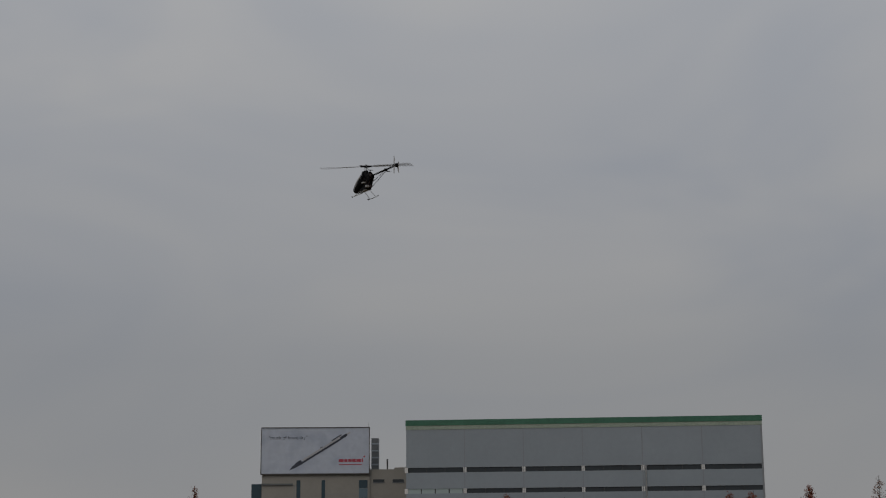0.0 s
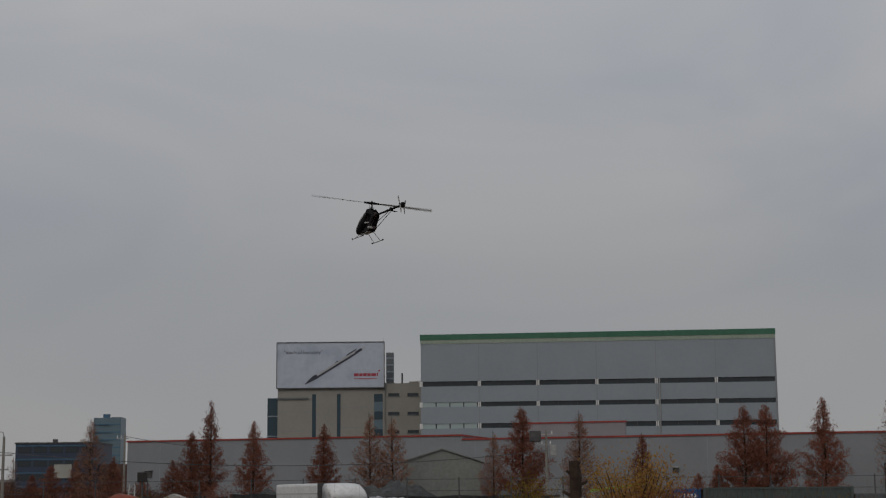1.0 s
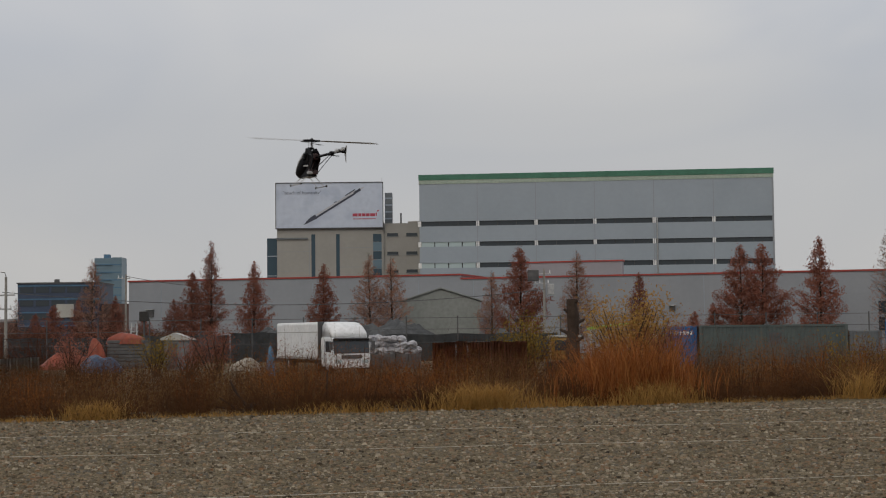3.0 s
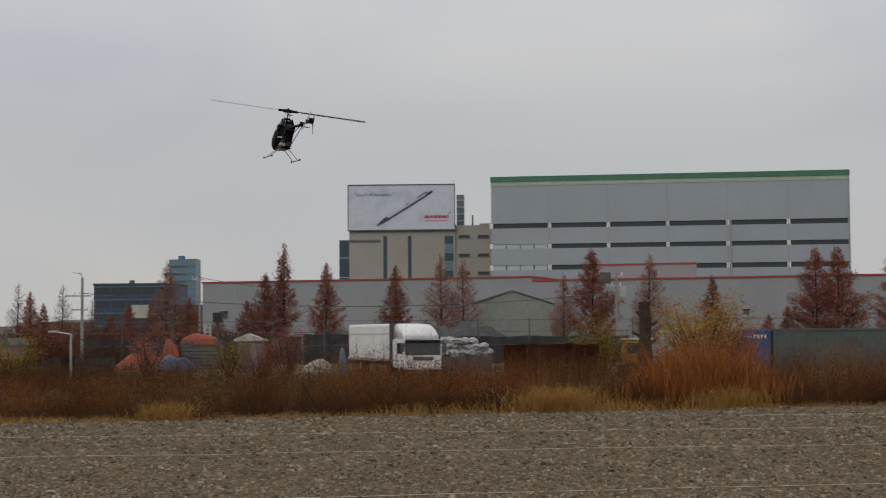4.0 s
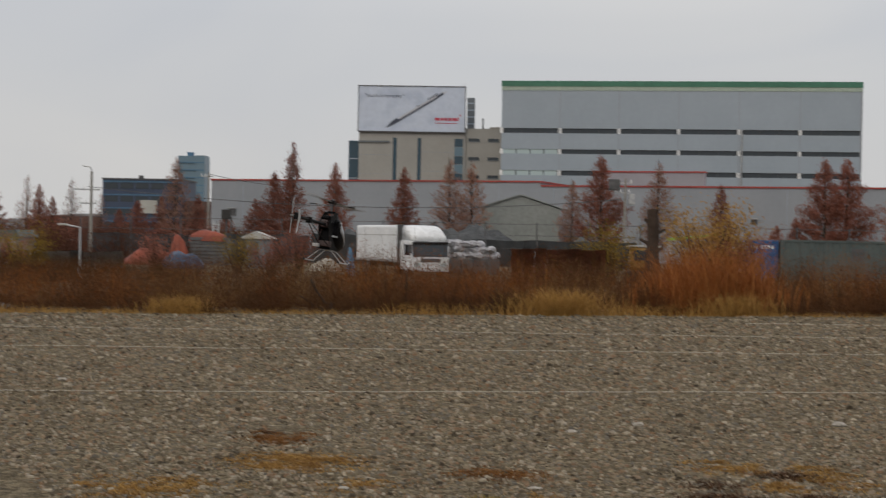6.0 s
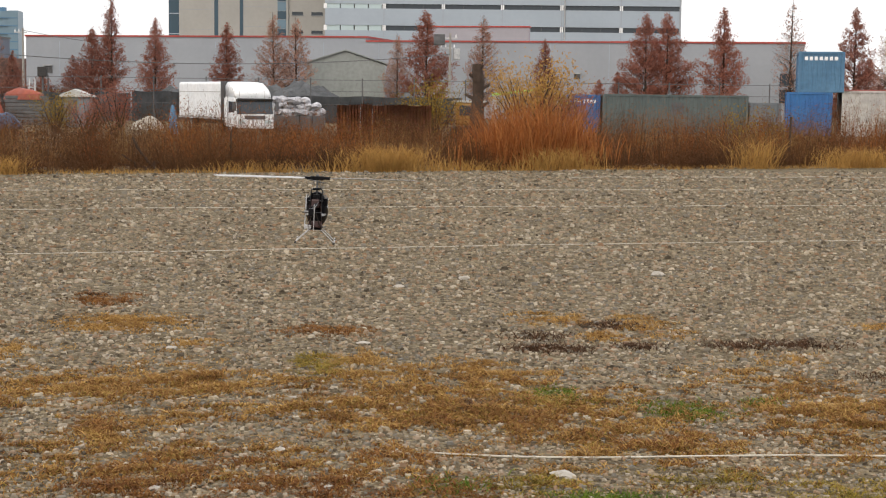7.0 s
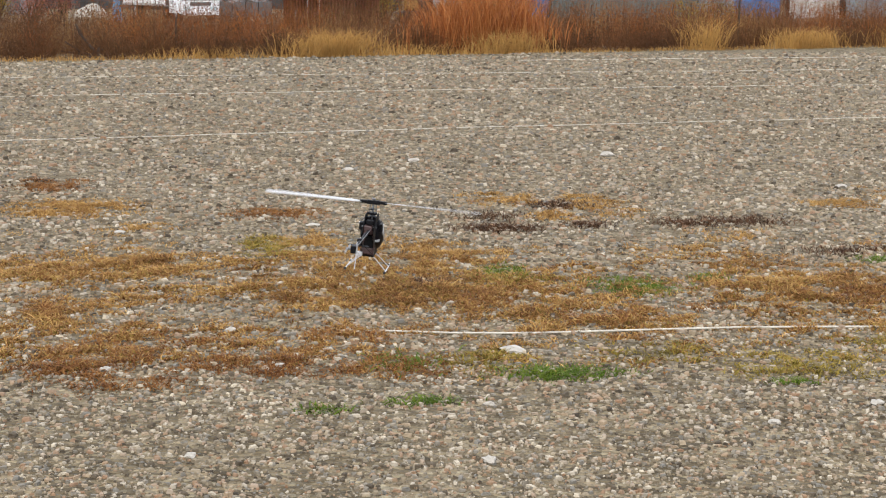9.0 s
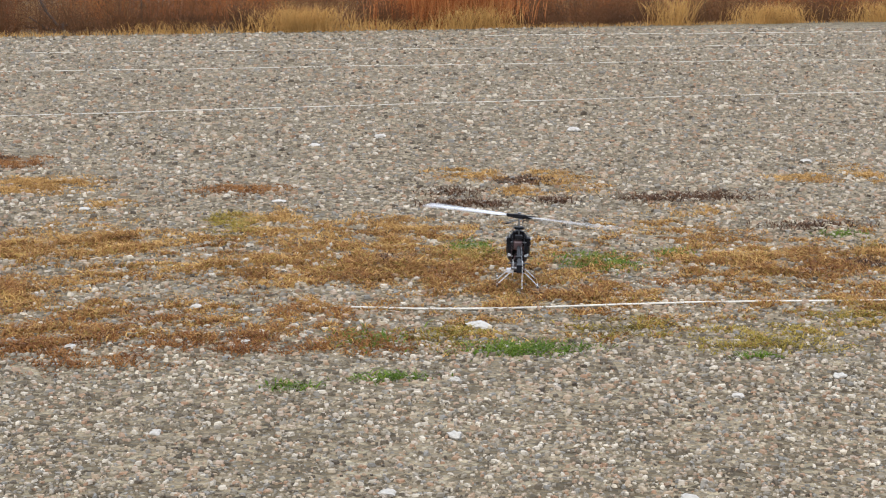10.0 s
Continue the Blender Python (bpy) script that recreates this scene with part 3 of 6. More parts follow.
def heap(name, m, rx, ry, h, material, label, seed):
    """An uneven, lumpy pile under a sheet."""
    n, rings = 36, 12
    v, f = [], []
    for k in range(rings + 1):
        r = k / rings
        for i in range(n):
            a = math.tau * i / n
            wob = 1 + 0.16 * math.sin(3 * a + seed) + 0.08 * math.sin(7 * a + 2 * seed)
            x, y = rx * r * wob * math.cos(a), ry * r * wob * math.sin(a)
            lump = noise.noise(Vector((x * 0.9 + seed * 7, y * 0.9, seed))) * 0.28 + noise.noise(Vector((x * 2.2, y * 2.2 + seed, 3))) * 0.10
            z = h * (1 - r ** 2.6) * (0.82 + lump) if k < rings else -0.3
            v.append((x, y, z))
    for k in range(rings):
        for i in range(n):
            f.append((k * n + i, k * n + (i + 1) % n, (k + 1) * n + (i + 1) % n, (k + 1) * n + i))
    ob = raw(name, v, f, material)
    ob.matrix_basis = m
    return tagged(ob, label, "mound")


def far_buildings():
    b = empty("office_building", pose(-89.8, 320, -0.8), "dark navy office building with pale bands", "building")
    part("wall", boxed(0, 17, 0, 14, 0, 13.3), HAZE_BLUE, b)
    part("roof_edge", boxed(-0.2, 17.2, -0.2, 14.2, 13.3, 13.6), DARK_STEEL, b)
    for z in (3.0, 5.8, 8.6, 11.4):
        for k in range(5):
            part("window", boxed(0.5 + k * 3.3, 3.3 + k * 3.3, -0.08, 0.05, z, z + 1.2), DARK_GLASS, b)
        part("band", boxed(0.0, 17.0, -0.12, 0.04, z + 1.35, z + 1.6), DULL_BLUE, b)
    part("sign", boxed(8.2, 11.8, -0.3, -0.1, 6.2, 9.0), PALE_WALL, b, "plain pale sign panel")
    part("roof_tank", boxed(6.6, 7.6, 4, 5, 13.6, 14.4, bevel=0.2), DARK_STEEL, b)
    part("antenna", rodded([((14.0, 5, 13.6), (14.0, 5, 17.0)), ((13.5, 5, 16.4), (14.5, 5, 16.4)), ((13.6, 5, 15.6), (14.4, 5, 15.6))], 0.06), STEEL, b)
    part("annex", boxed(-12, -0.2, 3, 12, 0, 5.5), BRICK_RED, b)
    part("annex", boxed(17.2, 28, 2, 12, 0, 9.0), BRICK_RED, b)
    t = empty("tower_block", pose(-138.2, 600, -0.8), "hazy blue glazed tower block", "building")
    part("wall", boxed(0, 10.6, 0, 10, 0, 32.8), BLUE_GLASS, t)
    part("wall", boxed(7.0, 10.8, -0.4, 8, 0, 33.0), BLUE_GLASS, t)
    part("roof_house", boxed(3.0, 5.2, 3, 6, 32.8, 34.4), DULL_BLUE, t)
    for z in range(3, 32, 3):
        part("floor_line", boxed(-0.06, 10.66, -0.46, 10.06, z, z + 0.35), DULL_BLUE, t)
    g = empty("green_shed", pose(-40.6, 110, -0.8), "dull green low shed roof among trees", "shed")
    part("wall", boxed(0, 3.5, 0, 4, 0, 1.7), SHED_SHEET, g)
    part("roof", prismed([(-0.2, 1.7), (3.7, 1.7), (3.4, 2.25), (0.3, 2.2)], -0.2, 4.2), GREEN_STEEL, g)
    p = empty("pale_house", pose(-66.9, 110, -0.8), "low pale house with a shallow roof", "house")
    part("wall", boxed(0, 8.3, 0, 1.6, 0, 1.35), CONCRETE, p)
    part("gable", prismed([(0, 1.35), (0, 2.1), (4.2, 1.95), (7.2, 1.35)], 0.02, 1.5), CONCRETE, p)
    part("roof", prismed([(-0.3, 2.35), (4.2, 2.2), (8.6, 1.28), (8.6, 1.16), (-0.3, 2.1)], -0.3, 1.8), CONCRETE, p)
    for x in (4.3, 6.7):
        w = part("window", boxed(x, x + 0.8, -0.05, 0.03, 0.45, 1.15), DARK_GLASS, p)
        part("frame", boxed(x - 0.06, x + 0.86, -0.08, -0.02, 0.38, 0.45), WHITE_PAINT, w)


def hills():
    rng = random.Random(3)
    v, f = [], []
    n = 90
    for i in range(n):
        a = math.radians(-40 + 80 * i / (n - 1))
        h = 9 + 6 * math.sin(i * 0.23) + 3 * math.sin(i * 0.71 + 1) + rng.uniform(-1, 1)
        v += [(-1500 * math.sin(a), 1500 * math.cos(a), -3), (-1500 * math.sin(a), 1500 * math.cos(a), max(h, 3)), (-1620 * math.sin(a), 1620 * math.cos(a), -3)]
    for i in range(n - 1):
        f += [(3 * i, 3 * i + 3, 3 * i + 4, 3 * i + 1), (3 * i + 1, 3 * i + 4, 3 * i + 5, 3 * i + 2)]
    tagged(raw("backdrop", v, f, HAZED_HILL), "far wooded rise on the horizon, haze put into its colour", "hills", kind="structure")


big_building()
factory()
billboard()
low_warehouse()
grey_shed()
far_buildings()
hills()

# ---------------------------------------------------------------- yard: truck, containers, huts


def wheel_on(parent, x, y, z, r, w):
    bm = bmesh.new()
    prof = [(-w / 2, r * 0.55), (-w / 2, r * 0.92), (-w * 0.38, r), (w * 0.38, r), (w / 2, r * 0.92), (w / 2, r * 0.55)]
    n = 20
    rings = [[bm.verts.new((x + px, y + pr * math.cos(math.tau * i / n), z + pr * math.sin(math.tau * i / n))) for i in range(n)] for px, pr in prof]
    for a, b in zip(rings, rings[1:]):
        for i in range(n):
            bm.faces.new((a[i], a[(i + 1) % n], b[(i + 1) % n], b[i]))
    tyre = part("tyre", bm, RUBBER, parent, smooth=True)
    bm = bmesh.new()
    rod(bm, (x - w * 0.42, y, z), (x + w * 0.42, y, z), r * 0.56, n=14)
    part("rim", bm, STEEL, tyre)


def box_truck():
    """A white box truck. Local -y is its front."""
    t = empty("box_truck", pose(-5.3, 85.2, -0.8, 0, 0, 24), "white box truck with a rounded wind deflector over the cab", "truck")
    part("chassis", boxed(-0.45, 0.45, 0.6, 9.7, 0.55, 0.8), DARK_STEEL, t)
    bm = boxed(-1.2, 1.2, 2.15, 9.9, 0.85, 2.94, bevel=0.14)
    cargo = part("cargo_box", bm, WHITE_PAINT, t, smooth=False)
    part("rail", boxed(-1.22, 1.22, 2.1, 9.95, 0.82, 0.95), STEEL, cargo)
    part("rail", boxed(-1.215, -1.195, 2.3, 9.8, 2.35, 2.39), PALE_WALL, cargo)
    part("front_post", boxed(-1.22, 1.22, 2.09, 2.2, 0.9, 2.97), DARK_STEEL, cargo)
    part("rear_lamp", boxed(-1.1, -0.9, 9.9, 9.94, 0.95, 1.1), RED_TRIM, cargo)
    # cab: an outline pushed across, narrower at the roof
    side = [(0.0, 0.45), (-0.02, 1.15), (0.14, 1.98), (0.3, 2.06), (1.95, 2.08), (1.95, 0.45)]
    bm = bmesh.new()
    loft(bm, [[(x, y, z) for y, z in side] for x in (-1.12, 1.12)])
    bmesh.ops.bevel(bm, geom=list(bm.edges), offset=0.05, segments=2, affect="EDGES")
    cab = part("cab", bm, WHITE_PAINT, t)
    bm = bmesh.new()
    loft(bm, [[(x, y, z) for y, z in ((-0.035, 1.17), (-0.02, 1.17), (0.1, 1.88), (0.085, 1.88))] for x in (-1.05, 1.05)])
    screen = part("windscreen", bm, DARK_GLASS, cab)
    part("screen_surround", boxed(-1.06, 1.06, -0.02, 0.12, 1.885, 1.97), RUBBER, screen)
    part("visor", boxed(-1.02, 1.02, -0.12, 0.1, 1.97, 2.03, bevel=0.02), DARK_STEEL, cab)
    for s in (-1, 1):
        w = part("side_window", boxed(s * 1.125 - 0.01, s * 1.125 + 0.01, 0.28, 1.15, 1.25, 1.85), DARK_GLASS, cab)
        part("door_line", boxed(s * 1.126 - 0.006, s * 1.126 + 0.006, 1.3, 1.33, 0.55, 1.95), DARK_STEEL, cab)
        part("door_handle", boxed(s * 1.14 - 0.02, s * 1.14 + 0.02, 1.05, 1.25, 1.08, 1.13), DARK_STEEL, cab)
        arm = part("mirror_arm", rodded([((s * 1.0, 0.1, 1.85), (s * 1.25, -0.1, 1.8))], 0.02), DARK_STEEL, cab)
        part("mirror", boxed(s * 1.25 - 0.1, s * 1.25 + 0.1, -0.16, -0.08, 1.35, 1.85, bevel=0.03), DARK_STEEL, arm)
        part("headlight", boxed(s * 0.78 - 0.18, s * 0.78 + 0.18, -0.06, 0.05, 0.62, 0.82, bevel=0.03), PALE_GLASS, cab)
        wheel_on(t, s * 0.95, 0.95, 0.46, 0.46, 0.28)
        wheel_on(t, s * 0.92, 7.7, 0.46, 0.46, 0.5)
    part("grille", boxed(-0.6, 0.6, -0.05, 0.05, 0.88, 1.08), DARK_STEEL, cab)
    part("bumper", boxed(-1.08, 1.08, -0.12, 0.1, 0.36, 0.6, bevel=0.05), WHITE_PAINT, cab)
    for x in (-0.35, 0.3):
        part("wiper", rodded([((x, -0.05, 1.2), (x + 0.5, -0.02, 1.45))], 0.012, n=5), DARK_STEEL, cab)
    # wind deflector, swept up and back
    prof = [(0.28, 2.08, 1.06), (0.40, 2.40, 1.05), (0.68, 2.70, 1.03), (1.15, 2.88, 1.02), (1.95, 2.95, 1.02)]
    bm = bmesh.new()
    rings = []
    for y, z, w in prof:
        ring = [(-w, y, 2.07), (-w, y, 2.07 + (z - 2.07) * 0.75), (-w * 0.88, y, z - 0.02), (-w * 0.4, y - 0.02, z), (w * 0.4, y - 0.02, z), (w * 0.88, y, z - 0.02), (w, y, 2.07 + (z - 2.07) * 0.75), (w, y, 2.07)]
        rings.append(ring)
    loft(bm, rings)
    part("wind_deflector", bm, WHITE_PAINT, t, smooth=True)


def container(m, w, length, h, paint, label, lettering=False, doorway=None, name="shipping_container"):
    """A corrugated steel box; local y runs back from the end that faces -y, x across."""
    c = empty(name, m, label, "container", "containers in the yard")
    for sx in (0, 1):
        for sy in (0, 1):
            x, y = sx * (w - 0.16), sy * (length - 0.16)
            part("corner_post", boxed(x, x + 0.16, y, y + 0.16, 0.0, h), paint, c)
    for y in (0, length - 0.12):
        part("end_rail", boxed(0.16, w - 0.16, y, y + 0.12, h - 0.13, h), paint, c)
        part("end_rail", boxed(0.16, w - 0.16, y, y + 0.12, 0.0, 0.16), paint, c)
    for x in (0, w - 0.12):
        part("side_rail", boxed(x, x + 0.12, 0.16, length - 0.16, h - 0.13, h), paint, c)
        part("side_rail", boxed(x, x + 0.12, 0.16, length - 0.16, 0.0, 0.16), paint, c)
    bm = bmesh.new()
    ribbed(bm, 0.16, w - 0.16, 0.16, h - 0.13, 0.07)
    end = part("end_wall", bm, paint, c)
    bm = bmesh.new()
    ribbed(bm, 0.16, w - 0.16, 0.16, h - 0.13, length - 0.07, out=1)
    part("end_wall", bm, paint, c)
    for x, o in ((0.07, 1), (w - 0.07, -1)):
        bm = bmesh.new()
        ribbed(bm, 0.16, length - 0.16, 0.16, h - 0.13, 0)
        bm.transform(pose(x, 0, 0, 0, 0, 90) @ pose(0, 0, 0))
        part("side_wall", bm, paint, c)
    part("roof", boxed(0.05, w - 0.05, 0.05, length - 0.05, h - 0.06, h - 0.02), paint, c)
    part("floor_sheet", boxed(0.05, w - 0.05, 0.05, length - 0.05, 0.05, 0.1), paint, c)
    if lettering:
        x = w * 0.13
        for k in range(7):
            part("lettering", boxed(x, x + w * 0.07, 0.018, 0.03, h - 0.55, h - 0.32), WHITE_PAINT, end)
            x += w * 0.108
    if doorway:
        d = part("door", boxed(doorway, doorway + 1.0, 0.0, 0.06, 0.2, 2.15), GREEN_STEEL, c)
        part("door_window", boxed(doorway + 0.1, doorway + 0.9, -0.015, 0.01, 1.3, 2.05), DARK_STEEL, d)
    return c


def containers():
    z = -0.8
    container(pose(28.2, 98, z, 0, 0, -15), 2.9, 6.06, 2.82, BLUE_STEEL, "bright blue shipping container under another one")
    container(pose(28.85, 97.8, z + 2.83, 0, 0, -15), 2.9, 6.06, 2.6, DULL_BLUE, "faded blue shipping container stacked on another, white lettering", True)
    part_c = container(pose(16.2, 98, z, 0, 0, 0.0), 9.5, 2.44, 2.55, GREEN_STEEL, "grey-green container office with a small door", doorway=4.35)
    container(pose(25.95, 98.6, z), 2.1, 6.06, 2.1, GREY_STEEL, "low blue-grey container between taller ones")
    container(pose(31.6, 97.2, z, 0, 0, -15), 3.1, 6.06, 2.95, WHITE_STEEL, "dirty white shipping container with rust streaks")
    container(pose(35.0, 96.3, z, 0, 0, -15), 3.0, 6.06, 2.95, GREY_STEEL, "dark grey shipping container")
    container(pose(11.4, 99.0, z), 2.7, 6.06, 2.35, GREY_STEEL, "weathered grey container with white lettering", True)
    container(pose(14.15, 98.6, z), 1.98, 6.06, 2.5, BLUE_STEEL, "narrow blue container with white lettering", True)
    for k in range(4):
        ob = part("pallet_stack", boxed(37.0 - k * 0.35, 39.0 - k * 0.3, 97.4, 98.6, 2.16 + k * 0.14, 2.27 + k * 0.14, bevel=0.02), DARK_STEEL)
        tagged(ob, "dark flat pallet lying on a grey container", "pallet", "pallets on the container")
    cover = part("red_sheet", boxed(31.7, 34.9, 97.0, 99.5, 2.155, 2.2), RED_TRIM)
    cover.matrix_basis = pose(0, 0, 0)
    tagged(cover, "red sheet laid over the dirty white container", "sheet")


def hut():
    b = empty("site_hut", pose(-39.7, 85, -0.8, 0, 0, 6), "low grey site hut with a flat blue sheet roof", "hut")
    part("wall", boxed(0.4, 4.1, 0, 3, 0, 1.12), GREEN_STEEL, b)
    part("wall", boxed(-1.2, 0.4, 0.4, 3, 0, 0.95), GREEN_STEEL, b)
    part("end_wall", boxed(4.1, 5.32, -0.03, 3, 0, 1.1), PALE_WALL, b)
    roof = part("roof", boxed(0.25, 5.65, -0.5, 3.3, 1.12, 1.24), HUT_ROOF, b, "blue sheet roof")
    for k in range(18):
        part("roof_rib", boxed(0.28 + k * 0.3, 0.36 + k * 0.3, -0.49, 3.29, 1.24, 1.27), HUT_ROOF, roof)
    part("notice", boxed(4.45, 5.05, -0.06, -0.03, 0.35, 0.85), RED_TRIM, b, "faded red notice")
    part("window", boxed(1.2, 2.6, -0.03, 0.01, 0.4, 0.95), DARK_GLASS, b)


def crane():
    c = empty("mobile_crane", pose(-49.0, 120, -0.8), "yellow mobile crane with a dark raised boom", "crane")
    part("carrier", boxed(-1.2, 2.2, -1, 5, 0.6, 1.3, bevel=0.1), YELLOW_PAINT, c)
    part("cabin", boxed(-0.9, 0.3, -0.8, 1, 1.3, 1.75, bevel=0.12), YELLOW_PAINT, c)
    part("boom_base", rodded([((-0.6, 0, 0.8), (0.5, 0, 2.6))], 0.34, 0.28), YELLOW_PAINT, c)
    part("boom", rodded([((0.5, 0, 2.6), (2.6, 0, 6.3))], 0.24, 0.19), RUBBER, c)
    for s in (-1, 1):
        for y in (0.3, 3.8):
            wheel_on(c, s * 1.0, y, 0.5, 0.5, 0.35)


def utility_pole(m, height, arms, label, lamp=False):
    p = empty("utility_pole", m, label, "pole", "poles along the yard")
    part("pole", rodded([((0, 0, 0), (0, 0, height))], 0.15, 0.10, 10), CONCRETE, p)
    for z, w in arms:
        a = part("crossarm", boxed(-w, w * 0.5, -0.06, 0.06, z, z + 0.12), STEEL, p)
        for x in (-w * 0.9, -w * 0.45, w * 0.4):
            part("insulator", rodded([((x, 0, z + 0.12), (x, 0, z + 0.38))], 0.06, 0.04, 8), WHITE_PAINT, a)
    if lamp:
        part("lamp_arm", rodded([((0, 0, height), (-0.1, 0, height + 0.35)), ((-0.1, 0, height + 0.35), (-0.75, 0, height + 0.45))], 0.04), STEEL, p)
    return p


def poles():
    utility_pole(pose(-34.6, 120, -0.8), 7.0, ((5.5, 1.4), (4.4, 0.9)), "concrete utility pole with steel crossarms and a lamp arm", True)
    utility_pole(pose(-34.6, 165, -0.8), 8.9, ((8.4, 0.9),), "slim utility pole beside the warehouse corner")
    p = utility_pole(pose(9.0, 140, -0.8), 8.0, ((6.6, 0.9), (7.5, 1.3)), "utility pole with a transformer and dark boxes")
    part("transformer", boxed(-1.5, -0.5, -0.4, 0.3, 6.9, 7.9, bevel=0.08), DARK_STEEL, p)
    part("transformer", boxed(0.3, 0.9, -0.3, 0.3, 5.6, 6.6, bevel=0.06), STEEL, p)
    s = empty("street_lamp", pose(-20.7, 70, -0.8), "small grey street lamp over the brush", "street lamp")
    part("pole", rodded([((0, 0, 0), (0, 0, 2.45))], 0.07, 0.05), STEEL, s)
    arm = part("arm", rodded([((0, 0, 2.42), (-0.75, 0, 2.55))], 0.035), STEEL, s)
    part("lamp_head", boxed(-1.05, -0.6, -0.1, 0.1, 2.5, 2.6, bevel=0.03), PALE_WALL, arm)
    # light mesh fence of posts and wires before the trees
    f = empty("wire_fence", pose(0, 122, -0.8), "tall wire fence with thin steel posts", "fence")
    for k in range(19):
        x = -36 + k * 4.1
        part("post", rodded([((x, 0, 0), (x, 0, 3.6))], 0.05, n=6), DARK_STEEL, f)
    for z in (1.5, 2.55, 3.45):
        part("wire", rodded([((-37, 0, z), (40, 0, z))], 0.022, n=5), DARK_STEEL, f)
    n = empty("shade_net", pose(0, 124, -0.8), "dark net screen hung along the yard fence", "screen")
    for x0, x1, h in ((-36, -27.1, 2.2), (-27, -17.6, 2.3), (-17.5, -8.0, 2.45), (-7.9, 9.0, 2.2)):
        bm = bmesh.new()
        k = 24
        lo = [bm.verts.new((x0 + (x1 - x0) * i / k, 0.12 * math.sin(i * 1.3), 0)) for i in range(k + 1)]
        hi = [bm.verts.new((x0 + (x1 - x0) * i / k, 0.12 * math.sin(i * 1.3), h - 0.1 * math.sin(i * 0.5) ** 2)) for i in range(k + 1)]
        for i in range(k):
            bm.faces.new((lo[i], lo[i + 1], hi[i + 1], hi[i]))
        bmesh.ops.solidify(bm, geom=list(bm.faces), thickness=0.03)
        part("net", bm, SHADE_NET, n)
    fl = empty("floodlight", pose(-21.75, 110, -0.8), "black box floodlight on a slim post", "lamp")
    part("post", rodded([((0, 0, 0), (0, 0, 3.3))], 0.07), DARK_STEEL, fl)
    part("lamp_box", boxed(-0.32, 0.32, -0.25, 0.2, 3.3, 4.0, bevel=0.04), RUBBER, fl)
    lad = empty("ladder", pose(-23.0, 112, -0.8), "pale steel lattice ladder leaning by the fence", "ladder")
    for x in (-0.3, 0.3):
        part("rail", rodded([((x, 0, 0), (x * 0.6 + 0.0, 0.6, 3.2))], 0.05, n=6), STEEL, lad)
    for k in range(8):
        z = 0.4 + k * 0.36
        part("rung", rodded([((-0.28, 0.19 * z, z), (0.28, 0.19 * z, z))], 0.03, n=6), STEEL, lad)


def white_sacks():
    """Bulging white sacks thrown on a row of pallets, two and three deep."""
    rng = random.Random(17)
    base = empty("pallet_row", pose(-3.6, 97, -0.8), "row of dark pallets under white sacks", "pallets")
    for k in range(5):
        part("pallet", boxed(-2.0 + k * 0.8, -1.25 + k * 0.8, -0.5, 0.6, 0.0, 0.95, bevel=0.02), DARK_STEEL, base)
    for row, count, z in ((0, 8, 0.40), (1, 7, 0.78), (2, 5, 1.14)):
        for k in range(count):
            bm = bmesh.new()
            bmesh.ops.create_icosphere(bm, subdivisions=3, radius=1)
            o = Vector((rng.uniform(0, 9), rng.uniform(0, 9), k))
            a, b, c = rng.uniform(0.30, 0.42), rng.uniform(0.26, 0.36), rng.uniform(0.19, 0.27)
            for p in bm.verts:
                w = 1 + 0.34 * noise.noise(p.co * 1.7 + o) + 0.14 * noise.noise(p.co * 4.5 + o)
                p.co = Vector((p.co.x * a * w, p.co.y * b * w, p.co.z * c * w))
            ob = part("white_sack", bm, TARP_WHITE)
            ob.matrix_basis = pose(-5.35 + row * 0.3 + k * 0.47 + rng.uniform(-0.1, 0.1), 96.8 + rng.uniform(-0.3, 0.3), z + rng.uniform(-0.08, 0.05), rng.uniform(-15, 15), rng.uniform(-15, 15), rng.uniform(0, 180))
            tagged(ob, "crumpled dirty white sack on the heap", "sack", "sacks beside the truck")


